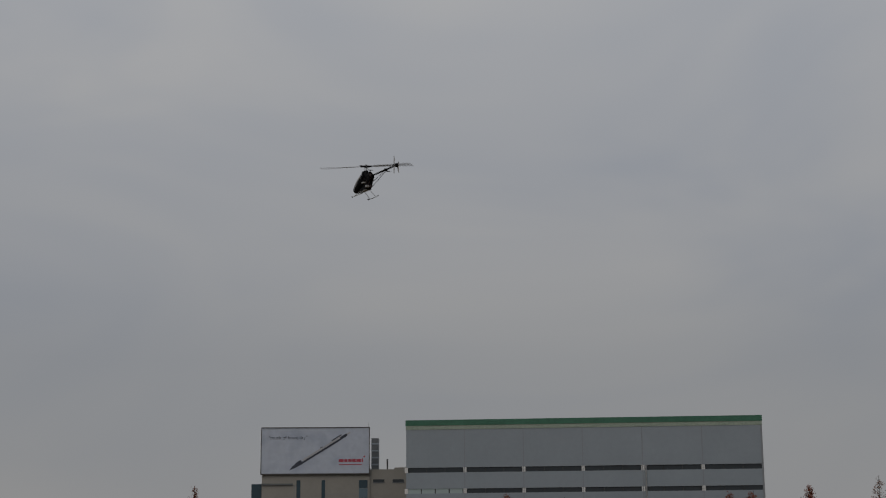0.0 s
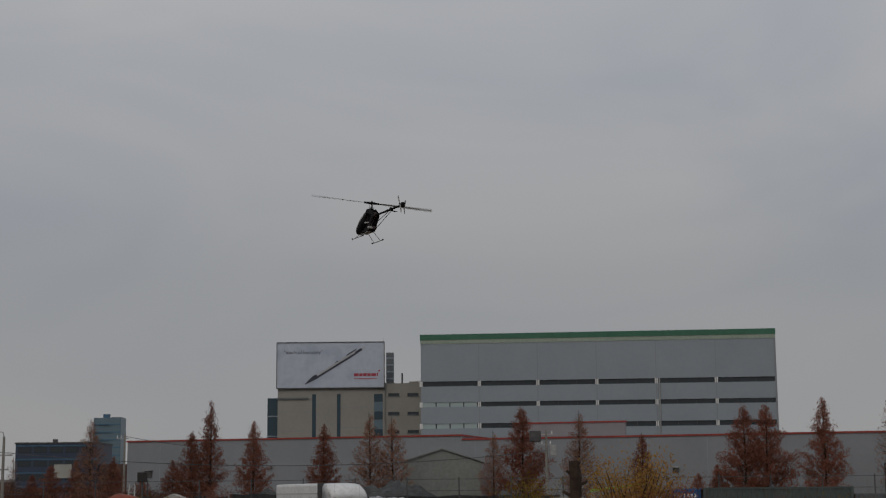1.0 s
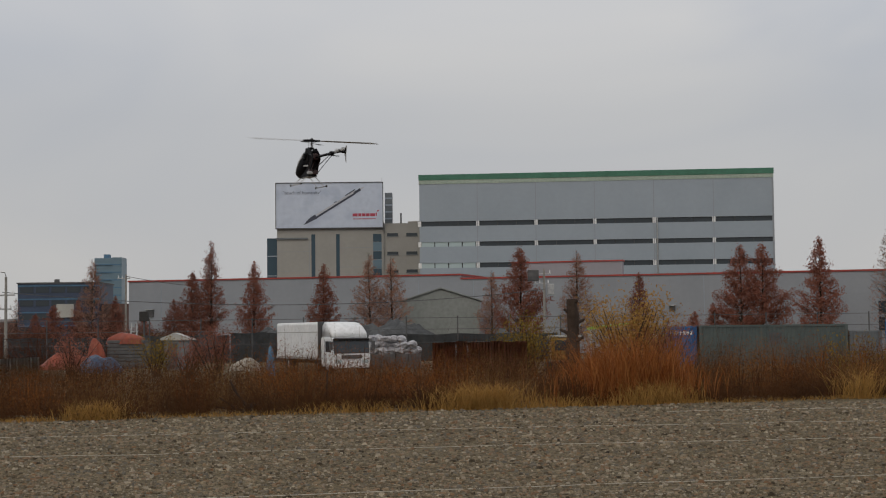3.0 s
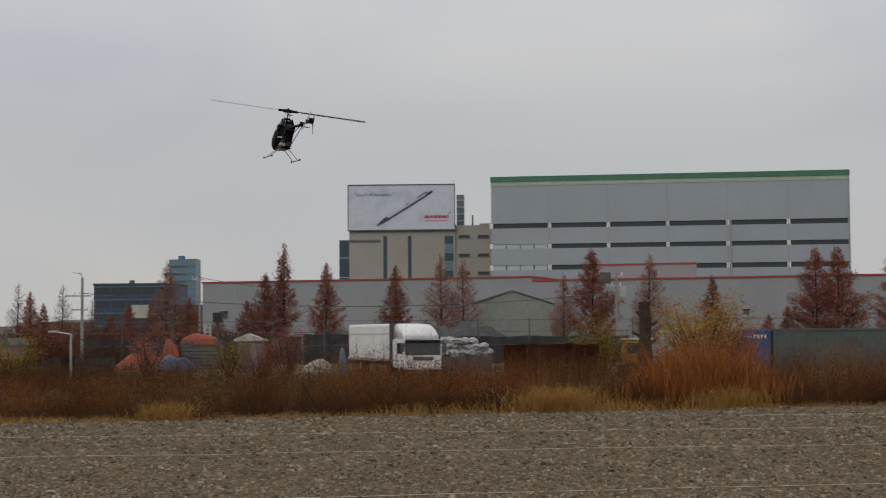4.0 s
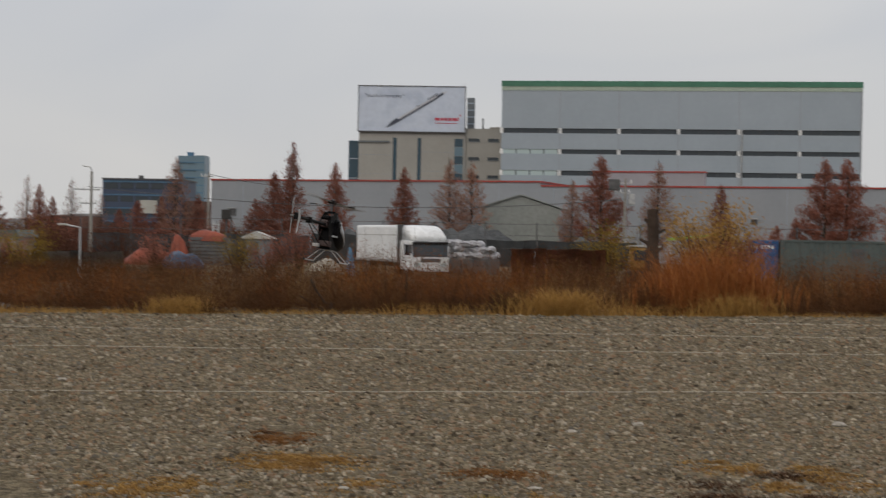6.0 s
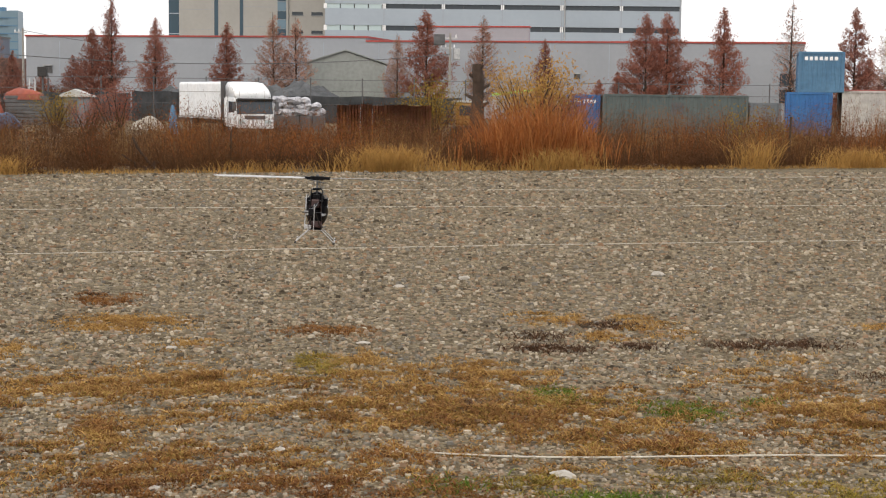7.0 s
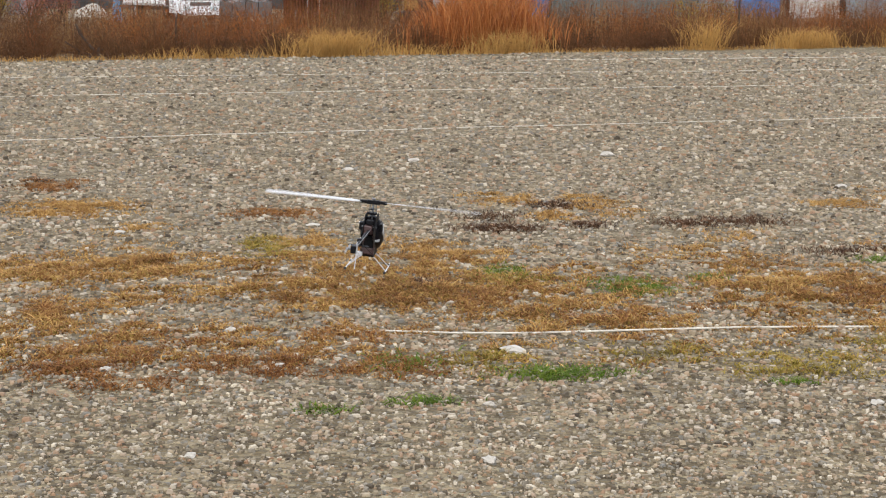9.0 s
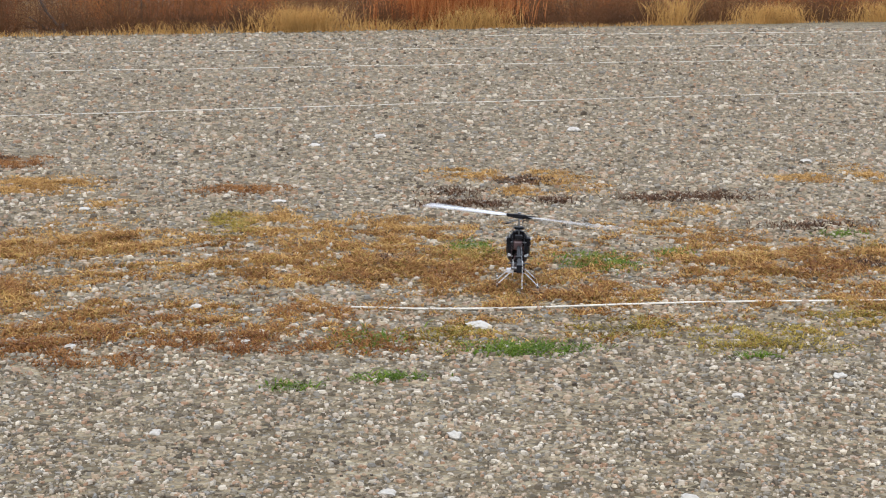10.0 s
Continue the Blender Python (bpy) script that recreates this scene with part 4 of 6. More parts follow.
def yard_clutter():
    white_sacks()
    heap("tarpaulin_mound", pose(0.9, 97.4, -0.8), 1.0, 1.0, 2.0, TARP_WHITE, "low mound under grey-white cover", 4)
    heap("spoil_mound", pose(-4.6, 140, -0.8), 5.6, 3, 3.6, SHADE_NET, "dark mound of spoil under a net", 5)
    heap("spoil_mound", pose(5.6, 141, -0.8), 3.0, 3, 2.6, SHADE_NET, "dark mound of spoil under a net", 6)
    heap("spoil_mound", pose(-15.5, 142, -0.8), 5.4, 3, 3.2, SHADE_NET, "dark mound of spoil under a net", 7)
    heap("orange_mound", pose(-26.0, 105, -0.8), 2.3, 1.3, 1.25, TARP_ORANGE, "mound under a bright orange tarpaulin", 8)
    heap("orange_mound", pose(-24.1, 105.5, -0.8), 0.75, 0.8, 2.35, TARP_ORANGE, "peaked mound under a bright orange tarpaulin", 9)
    heap("orange_mound", pose(-22.3, 107, 1.2), 1.3, 1.0, 0.55, TARP_ORANGE, "red-orange tarpaulin over a stack of boards", 10)
    stack = empty("timber_pile", pose(-23.6, 106.2, -0.8), "dark pile of boards under an orange tarpaulin", "timber")
    for k in range(8):
        part("board", boxed(0.02 * (k % 3), 2.6 - 0.03 * (k % 2), 0, 1.7, 0.25 * k, 0.25 * k + 0.22, bevel=0.02), DARK_STEEL, stack)
    k = empty("tool_shed", pose(-18.6, 100, -0.8), "small grey tool shed with a pale sheet roof", "shed")
    part("wall", boxed(0.1, 1.75, 0, 1.4, 0, 1.95), GREY_STEEL, k)
    part("roof", prismed([(-0.1, 1.95), (1.95, 1.95), (1.95, 2.03), (0.8, 2.45), (-0.1, 2.08)], -0.15, 1.55), PALE_WALL, k, "pale sheet roof")
    part("door", boxed(0.4, 1.0, -0.04, 0.0, 0.05, 1.75), DARK_STEEL, k)
    heap("pale_mound", pose(-12.6, 96, -0.8), 1.0, 0.9, 1.0, PALE_STONE, "pale mound of rubble beside the truck", 12)
    heap("blue_mound", pose(-21.6, 95, -0.8), 1.4, 1.0, 1.3, HAZE_BLUE, "low mound under a dark blue sheet", 13)
    heap("blue_bundle", pose(-9.75, 84.6, -0.8), 0.26, 0.26, 1.95, DULL_BLUE, "upright bundle wrapped in faded blue sheet", 14)
    w = empty("sheet_fence", pose(-0.7, 75, -0.8), "low rusty red sheet-metal fence", "fence")
    for k in range(8):
        bm = bmesh.new()
        ribbed(bm, k * 0.58, k * 0.58 + 0.57, 0, 1.78 + 0.03 * (k % 3), 0.01 * (k % 2), pitch=0.14, depth=0.02)
        bmesh.ops.solidify(bm, geom=list(bm.faces), thickness=0.01)
        part("sheet", bm, RUST, w)
    w = empty("sheet_fence", pose(-33.0, 88, -0.8), "low pale grey sheet fence along the yard", "fence")
    for k in range(12):
        bm = bmesh.new()
        ribbed(bm, k * 0.8, k * 0.8 + 0.78, 0, 1.02 + 0.04 * (k % 3), 0.01 * (k % 2), pitch=0.2, depth=0.025)
        bmesh.ops.solidify(bm, geom=list(bm.faces), thickness=0.01)
        part("sheet", bm, WHITE_STEEL if k % 4 else GREY_STEEL, w)
    d = empty("dead_trunk", pose(4.95, 60, -0.8), "thick dead tree stump with broken limbs", "tree stump")
    rng = random.Random(8)
    bm = bmesh.new()
    rings = []
    for z, r in ((0, 0.32), (0.8, 0.26), (1.7, 0.25), (2.3, 0.22), (2.9, 0.26), (3.35, 0.2), (3.5, 0.24)):
        rings.append([(r * rng.uniform(0.75, 1.2) * math.cos(math.tau * i / 10), r * rng.uniform(0.75, 1.2) * math.sin(math.tau * i / 10), z + rng.uniform(-0.05, 0.05)) for i in range(10)])
    loft(bm, rings)
    part("trunk", bm, BARK, d)
    for a, z, l in ((0.3, 2.5, 0.5), (2.6, 2.1, 0.55), (3.4, 2.9, 0.35), (5.6, 1.8, 0.5)):
        part("limb", rodded([((0, 0, z), (l * math.cos(a), l * math.sin(a), z + 0.25))], 0.09, 0.05, 7), BARK, d)
    l = empty("lime_canopy", pose(8.6, 92, -0.8), "lime green sheet canopy behind the reeds", "canopy")
    part("sheet", prismed([(0, 2.35), (3.3, 2.75), (3.3, 2.82), (0, 2.5)], 0, 1.6), LIME, l)
    for x, z in ((0.1, 2.35), (3.2, 2.72)):
        part("post", rodded([((x, 0.1, 0), (x, 0.1, z))], 0.05, n=6), STEEL, l)
        part("post", rodded([((x, 1.5, 0), (x, 1.5, z))], 0.05, n=6), STEEL, l)
    e = empty("excavator", pose(5.6, 82, -0.8), "small yellow digger half hidden by brush", "excavator")
    part("cabin", boxed(0, 1.5, 0, 1.6, 0.7, 1.95, bevel=0.15), YELLOW_PAINT, e)
    part("roof", boxed(-0.1, 1.6, -0.05, 1.65, 1.95, 2.05, bevel=0.03), PALE_WALL, e)
    part("window", boxed(0.2, 1.3, -0.02, 0.02, 1.25, 1.8), DARK_GLASS, e)
    for y in (0.1, 1.2):
        part("track", boxed(-0.3, 1.8, y, y + 0.35, 0, 0.65, bevel=0.15), RUBBER, e)


box_truck()
containers()
hut()
crane()
poles()
yard_clutter()

# ---------------------------------------------------------------- trees


def tree(seed, leaves, needles, radius, label, first=0.12):
    """A dawn redwood one metre high, to be scaled: a tapered trunk, rising limbs and a narrow crown of small sprays."""
    rng = np.random.default_rng(seed)
    t = empty("dawn_redwood", pose(0, 0, 0), label, "tree", "row of redwoods")
    bm = bmesh.new()
    bend = rng.uniform(-0.012, 0.012, 2)
    spine = [(bend[0] * math.sin(3 * z), bend[1] * math.sin(2.6 * z + 1) - bend[1] * math.sin(1), z) for z in (0, 0.1, 0.3, 0.55, 0.8, 1.0)]
    widths = (0.017, 0.0125, 0.0105, 0.0075, 0.004, 0.001)
    loft(bm, [[(x + r * math.cos(math.tau * i / 7), y + r * math.sin(math.tau * i / 7), z) for i in range(7)] for (x, y, z), r in zip(spine, widths)])
    part("trunk", bm, BARK, t, smooth=True)

    def reach(z):
        k = (z - first) / (1 - first)
        return radius * (min(1.0, 0.62 + 2.0 * k) * (1 - k) ** 0.92 + 0.008)

    limbs = []
    bm = bmesh.new()
    n = 210
    for i in range(n):
        z = first + (0.985 - first) * (i + rng.uniform()) / n
        a = rng.uniform(0, math.tau)
        length = reach(z) * rng.uniform(0.7, 1.06)
        p = np.array([0.0, 0.0, z])
        q = p + np.array([math.cos(a) * length, math.sin(a) * length, min(length * rng.uniform(0.4, 1.0), 1.0 - z)])
        rod(bm, p, q, 0.0026 * (1.1 - z), 0.0007, 3)
        limbs.append((p, q, length))
    part("branchwork", bm, BARK, t, kind="stuff")
    total = sum(l for *_, l in limbs)
    v = []
    for p, q, length in limbs:
        for _ in range(max(3, round(leaves * length / total))):
            u = rng.uniform(0.10, 1.04) ** 0.7
            c = p + (q - p) * u + rng.normal(0, 0.013, 3)
            c[2] -= abs(rng.normal(0, 0.010))
            if noise.noise(Vector((c[0] * 24, c[1] * 24, c[2] * 20 + seed))) < -0.2:
                continue
            s = rng.uniform(0.0055, 0.0125)
            d1, d2 = rng.normal(0, 1, 3) + np.array([0, 0, 0.5]), rng.normal(0, 1, 3)
            d1 /= np.linalg.norm(d1)
            d2 = np.cross(d1, d2)
            d2 /= np.linalg.norm(d2)
            v += [c - d1 * s - d2 * s * 0.42, c - d1 * s * 0.6 + d2 * s * 0.42, c + d1 * s]
    v = np.array(v)
    raw("crown", v, np.arange(len(v)).reshape(-1, 3), needles, t)
    return t


def trees():
    kinds = {
        "full": tree(11, 15000, NEEDLES, 0.285, "rust-brown dawn redwood with a full narrow crown", 0.05),
        "broad": tree(12, 19000, NEEDLES, 0.36, "rust-brown dawn redwood with a broad crown", 0.05),
        "thin": tree(13, 7000, FADED_NEEDLES, 0.27, "half-bare dawn redwood with faded sprays", 0.12),
        "slim": tree(14, 7500, NEEDLES, 0.19, "slim rust-brown dawn redwood", 0.18),
        "bare": tree(15, 2000, FADED_NEEDLES, 0.25, "nearly bare dawn redwood with fine limbs", 0.15),
    }
    rows = [  # kind, x, y, top
        ("broad", -24.1, 145, 7.5), ("slim", -22.2, 144, 10.4), ("full", -18.2, 145, 8.5), ("full", -11.6, 145, 8.2),
        ("thin", -7.3, 145, 9.2), ("thin", -5.2, 146, 8.9), ("thin", 4.4, 146, 7.4), ("broad", 7.0, 144, 9.5),
        ("thin", 12.5, 145, 9.2), ("full", 18.2, 144, 7.0), ("broad", 27.0, 140, 9.3), ("broad", 29.2, 141, 9.45),
        ("full", 34.2, 140, 10.0), ("bare", 40.3, 139, 10.7), ("full", 46.6, 140, 10.2), ("bare", 50.3, 140, 10.6), ("bare", 51.0, 142, 10.2), ("broad", 53.6, 144, 9.0),
        ("broad", 49.0, 160, 5.6), ("broad", 55.5, 162, 6.2), ("full", 52.4, 165, 6.8),
        ("thin", -80.4, 150, 7.6), ("slim", -77.6, 150, 9.7), ("thin", -74.1, 150, 11.8), ("slim", -70.0, 150, 12.1),
        ("thin", -66.5, 150, 10.3), ("thin", -64.9, 153, 9.9), ("thin", -62.0, 150, 11.0), ("thin", -56.4, 150, 9.5),
        ("full", -53.2, 150, 6.6), ("bare", -50.4, 152, 7.1), ("full", -48.5, 150, 6.1), ("bare", -46.7, 155, 7.0),
        ("bare", -44.5, 158, 5.6), ("thin", -34.7, 150, 9.1), ("full", -32.7, 151, 5.5), ("full", -36.6, 152, 5.2),
        ("broad", -38.6, 150, 4.6), ("full", -84.5, 150, 9.0), ("broad", -88.0, 152, 9.6), ("full", -26.2, 147, 5.0),
        ("broad", -79.0, 158, 7.4), ("broad", -75.8, 160, 8.6), ("broad", -72.0, 159, 8.4), ("broad", -68.2, 160, 7.6),
        ("broad", -63.4, 160, 8.2), ("broad", -59.5, 159, 7.2), ("full", -50.6, 161, 5.2), ("full", -58.4, 158, 6.0),
        ("full", 24.6, 141, 4.0), ("broad", 22.6, 139, 3.2), ("broad", -42.0, 156, 3.8), ("broad", -29.6, 150, 3.6),
    ]
    rng = random.Random(2)
    used = set()
    for kind, x, y, top in rows:
        base = kinds[kind]
        m = pose(x, y, -0.85, 0, 0, rng.uniform(0, 360))
        if kind in used:
            t = copy_thing(base, m)
        else:
            t, _ = base, used.add(kind)
            t.matrix_basis = m
        s = top + 0.85
        w = s if s > 6 else s * 1.25
        t.scale = (w, w, s)


trees()
# ---------------------------------------------------------------- brush along the field


def wave(x, y, seed):
    return np.array([noise.noise(Vector((float(a), float(b), seed))) for a, b in zip(x, y)])


def brush():
    rng = np.random.default_rng(21)

    def spread(n, x0, x1, d0, d1):
        x = rng.uniform(x0, x1, n)
        y = edge(x) + rng.uniform(d0, d1, n)
        return x, y

    # rounded clumps of twigs and stalks: each fans out from its root
    def clumps(name, material, label, count, d0, d1, size, tall, each, width, x0=-19, x1=21, cut=-9.0, seed=1.0, far=None, bits=150):
        cx, cy = spread(count, x0, x1, d0, d1)
        if far:
            cy = rng.uniform(*far, len(cx))
        ok = wave(cx * 0.25, cy * 0.35, seed) > cut
        cx, cy = cx[ok], cy[ok]
        r = size * np.exp(rng.normal(0, 0.38, len(cx)))
        top = tall * (0.85 + 0.35 * wave(cx * 0.3, cy * 0.3, seed + 3)) * np.exp(np.clip(rng.normal(0, 0.24, len(cx)), -0.5, 0.10))
        top *= np.clip(0.5 + (cy - edge(cx)) * 0.3, 0.35, 1)
        if far:
            top *= np.where((cx < -20) & (cy < 100), 0.85, 1.0)
        else:
            top *= np.clip(1.0 + (cx + 5.5) * 0.065, 0.54, 1.13)
        top += np.clip(-lie(cx, cy), 0, 0.8)
        k = np.repeat(np.arange(len(cx)), each)
        a, u = rng.uniform(0, math.tau, len(k)), np.sqrt(rng.uniform(0, 1, len(k)))
        root = np.stack([cx[k] + r[k] * 0.45 * u * np.cos(a), cy[k] + r[k] * 0.45 * u * np.sin(a), np.zeros(len(k))], 1)
        root[:, 2] = lie(root[:, 0], root[:, 1]) - 0.02
        h = top[k] * np.sqrt(1 - 0.75 * u * u) * rng.uniform(0.45, 1.05, len(k))
        b = a + rng.normal(0, 0.8, len(k))
        out = r[k] * u * rng.uniform(0.2, 1.3, len(k))
        tip = root + np.stack([out * np.cos(b), out * np.sin(b), h], 1)
        mid = root * 0.45 + tip * 0.55 + rng.normal(0, 0.06, (len(k), 3))
        turn = rng.uniform(0, math.tau, len(k))
        side = np.stack([np.cos(turn), np.sin(turn), np.zeros(len(k))], 1) * (width * rng.uniform(0.5, 1.5, len(k)))[:, None] / 2
        v = np.stack([root - side, root + side, mid - side * 0.8, mid + side * 0.8, tip], 1).reshape(-1, 3)
        q = np.arange(len(k))[:, None] * 5
        faces = (q + np.array([[0, 1, 3, 2]])).tolist() + (q + np.array([[2, 3, 4]])).tolist()
        # short side twigs and dead leaves all through the clump
        k = np.repeat(np.arange(len(cx)), bits)
        d = rng.normal(0, 1, (len(k), 3))
        d /= np.linalg.norm(d, axis=1)[:, None]
        d *= (rng.uniform(0, 1, len(k)) ** 0.4)[:, None]
        c = np.stack([cx[k] + r[k] * d[:, 0], cy[k] + r[k] * d[:, 1], np.zeros(len(k))], 1)
        c[:, 2] = lie(c[:, 0], c[:, 1]) + top[k] * (0.10 + 0.80 * np.abs(d[:, 2]))
        e = rng.normal(0, 1, (len(k), 3))
        e /= np.linalg.norm(e, axis=1)[:, None]
        w = np.cross(e, rng.normal(0, 1, (len(k), 3)))
        w /= np.linalg.norm(w, axis=1)[:, None]
        e *= (width * rng.uniform(1.5, 4.5, len(k)))[:, None]
        w *= (width * rng.uniform(0.35, 0.9, len(k)))[:, None]
        base = len(v)
        v = np.concatenate([v, np.stack([c - e - w, c - e * 0.5 + w, c + e], 1).reshape(-1, 3)])
        faces += (base + np.arange(len(k))[:, None] * 3 + np.array([[0, 1, 2]])).tolist()
        ob = raw(name, v, faces, material)
        tagged(ob, label, "brush", kind="stuff")

    clumps("dark_brush", BRUSH, "dense dark brown winter brush along the field", 560, 0.9, 14, 0.72, 1.35, 18, 0.010, bits=400)
    clumps("rust_brush", RUST_WEED, "rust-red dry weeds in drifts among the brush", 430, 1.2, 13, 0.62, 1.5, 16, 0.010, cut=0.0, seed=7.0, bits=320)
    clumps("tan_brush", TAN, "tan dry weeds mixed into the brush", 420, 1.0, 13, 0.55, 1.35, 16, 0.009, cut=0.02, seed=12.0, bits=300)
    clumps("low_brush", BRUSH, "low dark weeds at the foot of the brush", 420, 0.3, 1.8, 0.42, 0.80, 30, 0.010, seed=4.0, bits=170)
    clumps("yard_brush", BRUSH, "dark brown scrub across the yard behind", 420, 0, 1, 1.1, 0.72, 24, 0.016, -60, 36, seed=15.0, far=(48, 74), bits=260)
    clumps("hut_scrub", BRUSH, "dark brown scrub round the site hut", 420, 0, 1, 1.2, 0.85, 20, 0.018, -64, -16, seed=16.0, far=(56, 83), bits=210)
    clumps("far_scrub", FAR_SCRUB, "rust-brown scrub under the far trees", 420, 0, 1, 2.2, 2.9, 16, 0.05, -92, -24, seed=18.0, far=(118, 160), bits=230)
    clumps("hedge", FAR_SCRUB, "hazy brown hedge beyond the containers", 60, 0, 1, 2.2, 3.2, 16, 0.05, 44, 70, seed=19.0, far=(150, 175), bits=230)
    # tall reeds
    n = 1900
    x = np.concatenate([rng.normal(c, w, int(n * k)) for c, w, k in ((3.05, 0.2, 0.2), (3.6, 0.22, 0.28), (4.2, 0.22, 0.24), (4.75, 0.2, 0.2), (5.3, 0.3, 0.05), (2.4, 0.3, 0.03))])
    y = edge(x) + rng.uniform(0.5, 2.6, len(x))
    h = (1.72 - 0.20 * (x - 3.9) ** 2) * rng.uniform(0.5, 1.05, len(x)) * (1 + 0.25 * wave(x * 1.6, y, 6.0))
    ob = blades("reed_bed", REED, np.stack([x, y, lie(x, y)], 1), h, 0.015, 0.42, rng, 0.25)
    tagged(ob, "tall stand of rust-orange dry reeds", "reeds", kind="stuff")
    # straw-yellow grass at the foot of the brush
    roots, hs = [], []
    for cx, w, n, top in ((0.7, 0.9, 1300, 0.6), (-6.3, 0.6, 500, 0.42), (11.2, 0.9, 800, 0.55), (4.2, 0.8, 600, 0.6), (-14.3, 1.0, 900, 0.45), (-10.0, 1.6, 500, 0.2), (2.4, 1.2, 300, 0.3), (14.5, 1.2, 800, 0.6), (-1.6, 1.4, 300, 0.3), (8.7, 0.5, 260, 0.9), (-9.0, 10.0, 2600, 0.12), (6.0, 9.0, 1600, 0.12)):
        px = rng.normal(cx, w * 0.5, n)
        py = edge(px) + np.abs(rng.normal(0.25, 0.45, n)) - 0.1
        roots.append(np.stack([px, py, lie(px, py)], 1))
        hs.append(top * rng.uniform(0.4, 1.1, n))
    ob = blades("straw_grass", STRAW, np.concatenate(roots), np.concatenate(hs), 0.012, 0.8, rng)
    tagged(ob, "straw-yellow grass tufts at the field's edge", "grass", kind="stuff")
    # stray stalks with seed heads above the brush
    x, y = spread(520, -19, 21, 2, 9)
    h = rng.uniform(1.0, 1.75, len(x)) * np.clip(1.0 + (x + 5.5) * 0.065, 0.54, 1.13) + np.clip(-lie(x, y), 0, 0.8)
    ob = blades("tall_stalks", BRUSH, np.stack([x, y, lie(x, y)], 1), h, 0.011, 0.2, rng, 0.1)
    tagged(ob, "single tall dry stalks over the brush", "weeds", kind="stuff")


def shrub(m, seed, size, needles, label, n_leaf=2400):
    """A leafy bush: forking stems and small leaves."""
    rng = np.random.default_rng(seed)
    t = empty("shrub", m, label, "shrub", "bushes in the yard")
    bm = bmesh.new()
    v = []
    for k in range(16):
        a, out = rng.uniform(0, math.tau), rng.uniform(0.15, 0.6)
        p = np.array([rng.normal(0, 0.06), rng.normal(0, 0.06), 0]) * size
        q = np.array([math.cos(a) * out, math.sin(a) * out, rng.uniform(0.6, 1.0)]) * size
        rod(bm, p, q, 0.018 * size, 0.005, 5)
        for _ in range(n_leaf // 16):
            c = p + (q - p) * rng.uniform(0.35, 1.1) + rng.normal(0, 0.09 * size, 3)
            s = rng.uniform(0.010, 0.024) * size
            d1, d2 = rng.normal(0, 1, 3), rng.normal(0, 1, 3)
            d1 /= np.linalg.norm(d1)
            d2 = np.cross(d1, d2)
            d2 /= np.linalg.norm(d2)
            v += [c - d1 * s, c + d2 * s * 0.6, c + d1 * s, c - d2 * s * 0.6]
    part("branchwork", bm, BARK, t, kind="stuff")
    v = np.array(v)
    raw("foliage", v, np.arange(len(v)).reshape(-1, 4), needles, t)


def shrubs():
    rng = random.Random(4)
    rows = [(-22.6, 68, 2.5, 0), (-33.0, 88, 2.7, 0), (-31.5, 90, 2.4, 0), 
            (-11.8, 78, 2.6, 1), (-13.5, 80, 2.4, 1), (9.6, 84, 4.0, 2), (10.6, 85, 4.1, 2), (11.4, 86, 3.5, 2), (12.4, 84, 2.9, 1), (4.4, 80, 3.0, 0), (3.8, 79, 2.4, 0), (12.2, 45, 1.9, 0), (-16.0, 84, 2.2, 0), 
            (-36.0, 92, 2.3, 1), (-28.5, 84, 2.2, 1), (-18.5, 76, 2.3, 1), (-45.0, 95, 2.3, 1), (-52.0, 98, 2.6, 1),
            (-48.0, 112, 2.8, 1), (-42.8, 118, 3.0, 1), (-38.0, 126, 3.2, 1), (-30.0, 128, 3.4, 1), (-27.0, 130, 3.0, 1), (25.0, 105, 3.0, 1), (44.0, 110, 2.8, 1)]
    for k, (x, y, s, c) in enumerate(rows):
        shrub(pose(x, y, -0.85, 0, 0, rng.uniform(0, 360)), 40 + k, s, (YELLOW_LEAF, NEEDLES, STRAW)[c], ("bush with thin yellow autumn leaves", "bush with rust-brown dry leaves", "tall sparse bush with pale tan leaves")[c])


brush()
shrubs()

# ---------------------------------------------------------------- field: stones, grass, ropes

BARE = ((-0.52, 6.63, 0.39, 0.21), (2.78, 7.8, 0.34, 0.37), (1.91, 7.31, 0.17, 0.18), (0.34, 6.41, 0.22, 0.13), (-0.01, 5.32, 0.24, 0.12), (1.66, 5.96, 0.28, 0.1), (1.3, 8.5, 0.9, 0.28))
STRAW_PATCHES = ((-1.43, 9.72, 0.39, 0.34), (-0.97, 8.96, 0.23, 0.21), (-0.97, 7.58, 0.42, 0.77), (-0.51, 7.69, 0.23, 0.39), (0.07, 8.32, 0.22, 0.37), (0.23, 7.62, 0.43, 0.63), (0.67, 8.08, 0.27, 0.53), (-0.13, 7.07, 0.37, 0.34), (1.96, 9.72, 0.22, 0.41),
                 (1.54, 9.22, 0.14, 0.18), (2.42, 8.39, 0.26, 0.27), (1.98, 8.05, 0.28, 0.45), (3.52, 9.59, 0.26, 0.18), (4.02, 9.76, 0.15, 0.53), (2.18, 6.86, 0.32, 0.4), (1.29, 9.99, 0.26, 0.24), (-1.75, 7.5, 0.5, 0.6), (-2.4, 8.6, 0.6, 0.35))
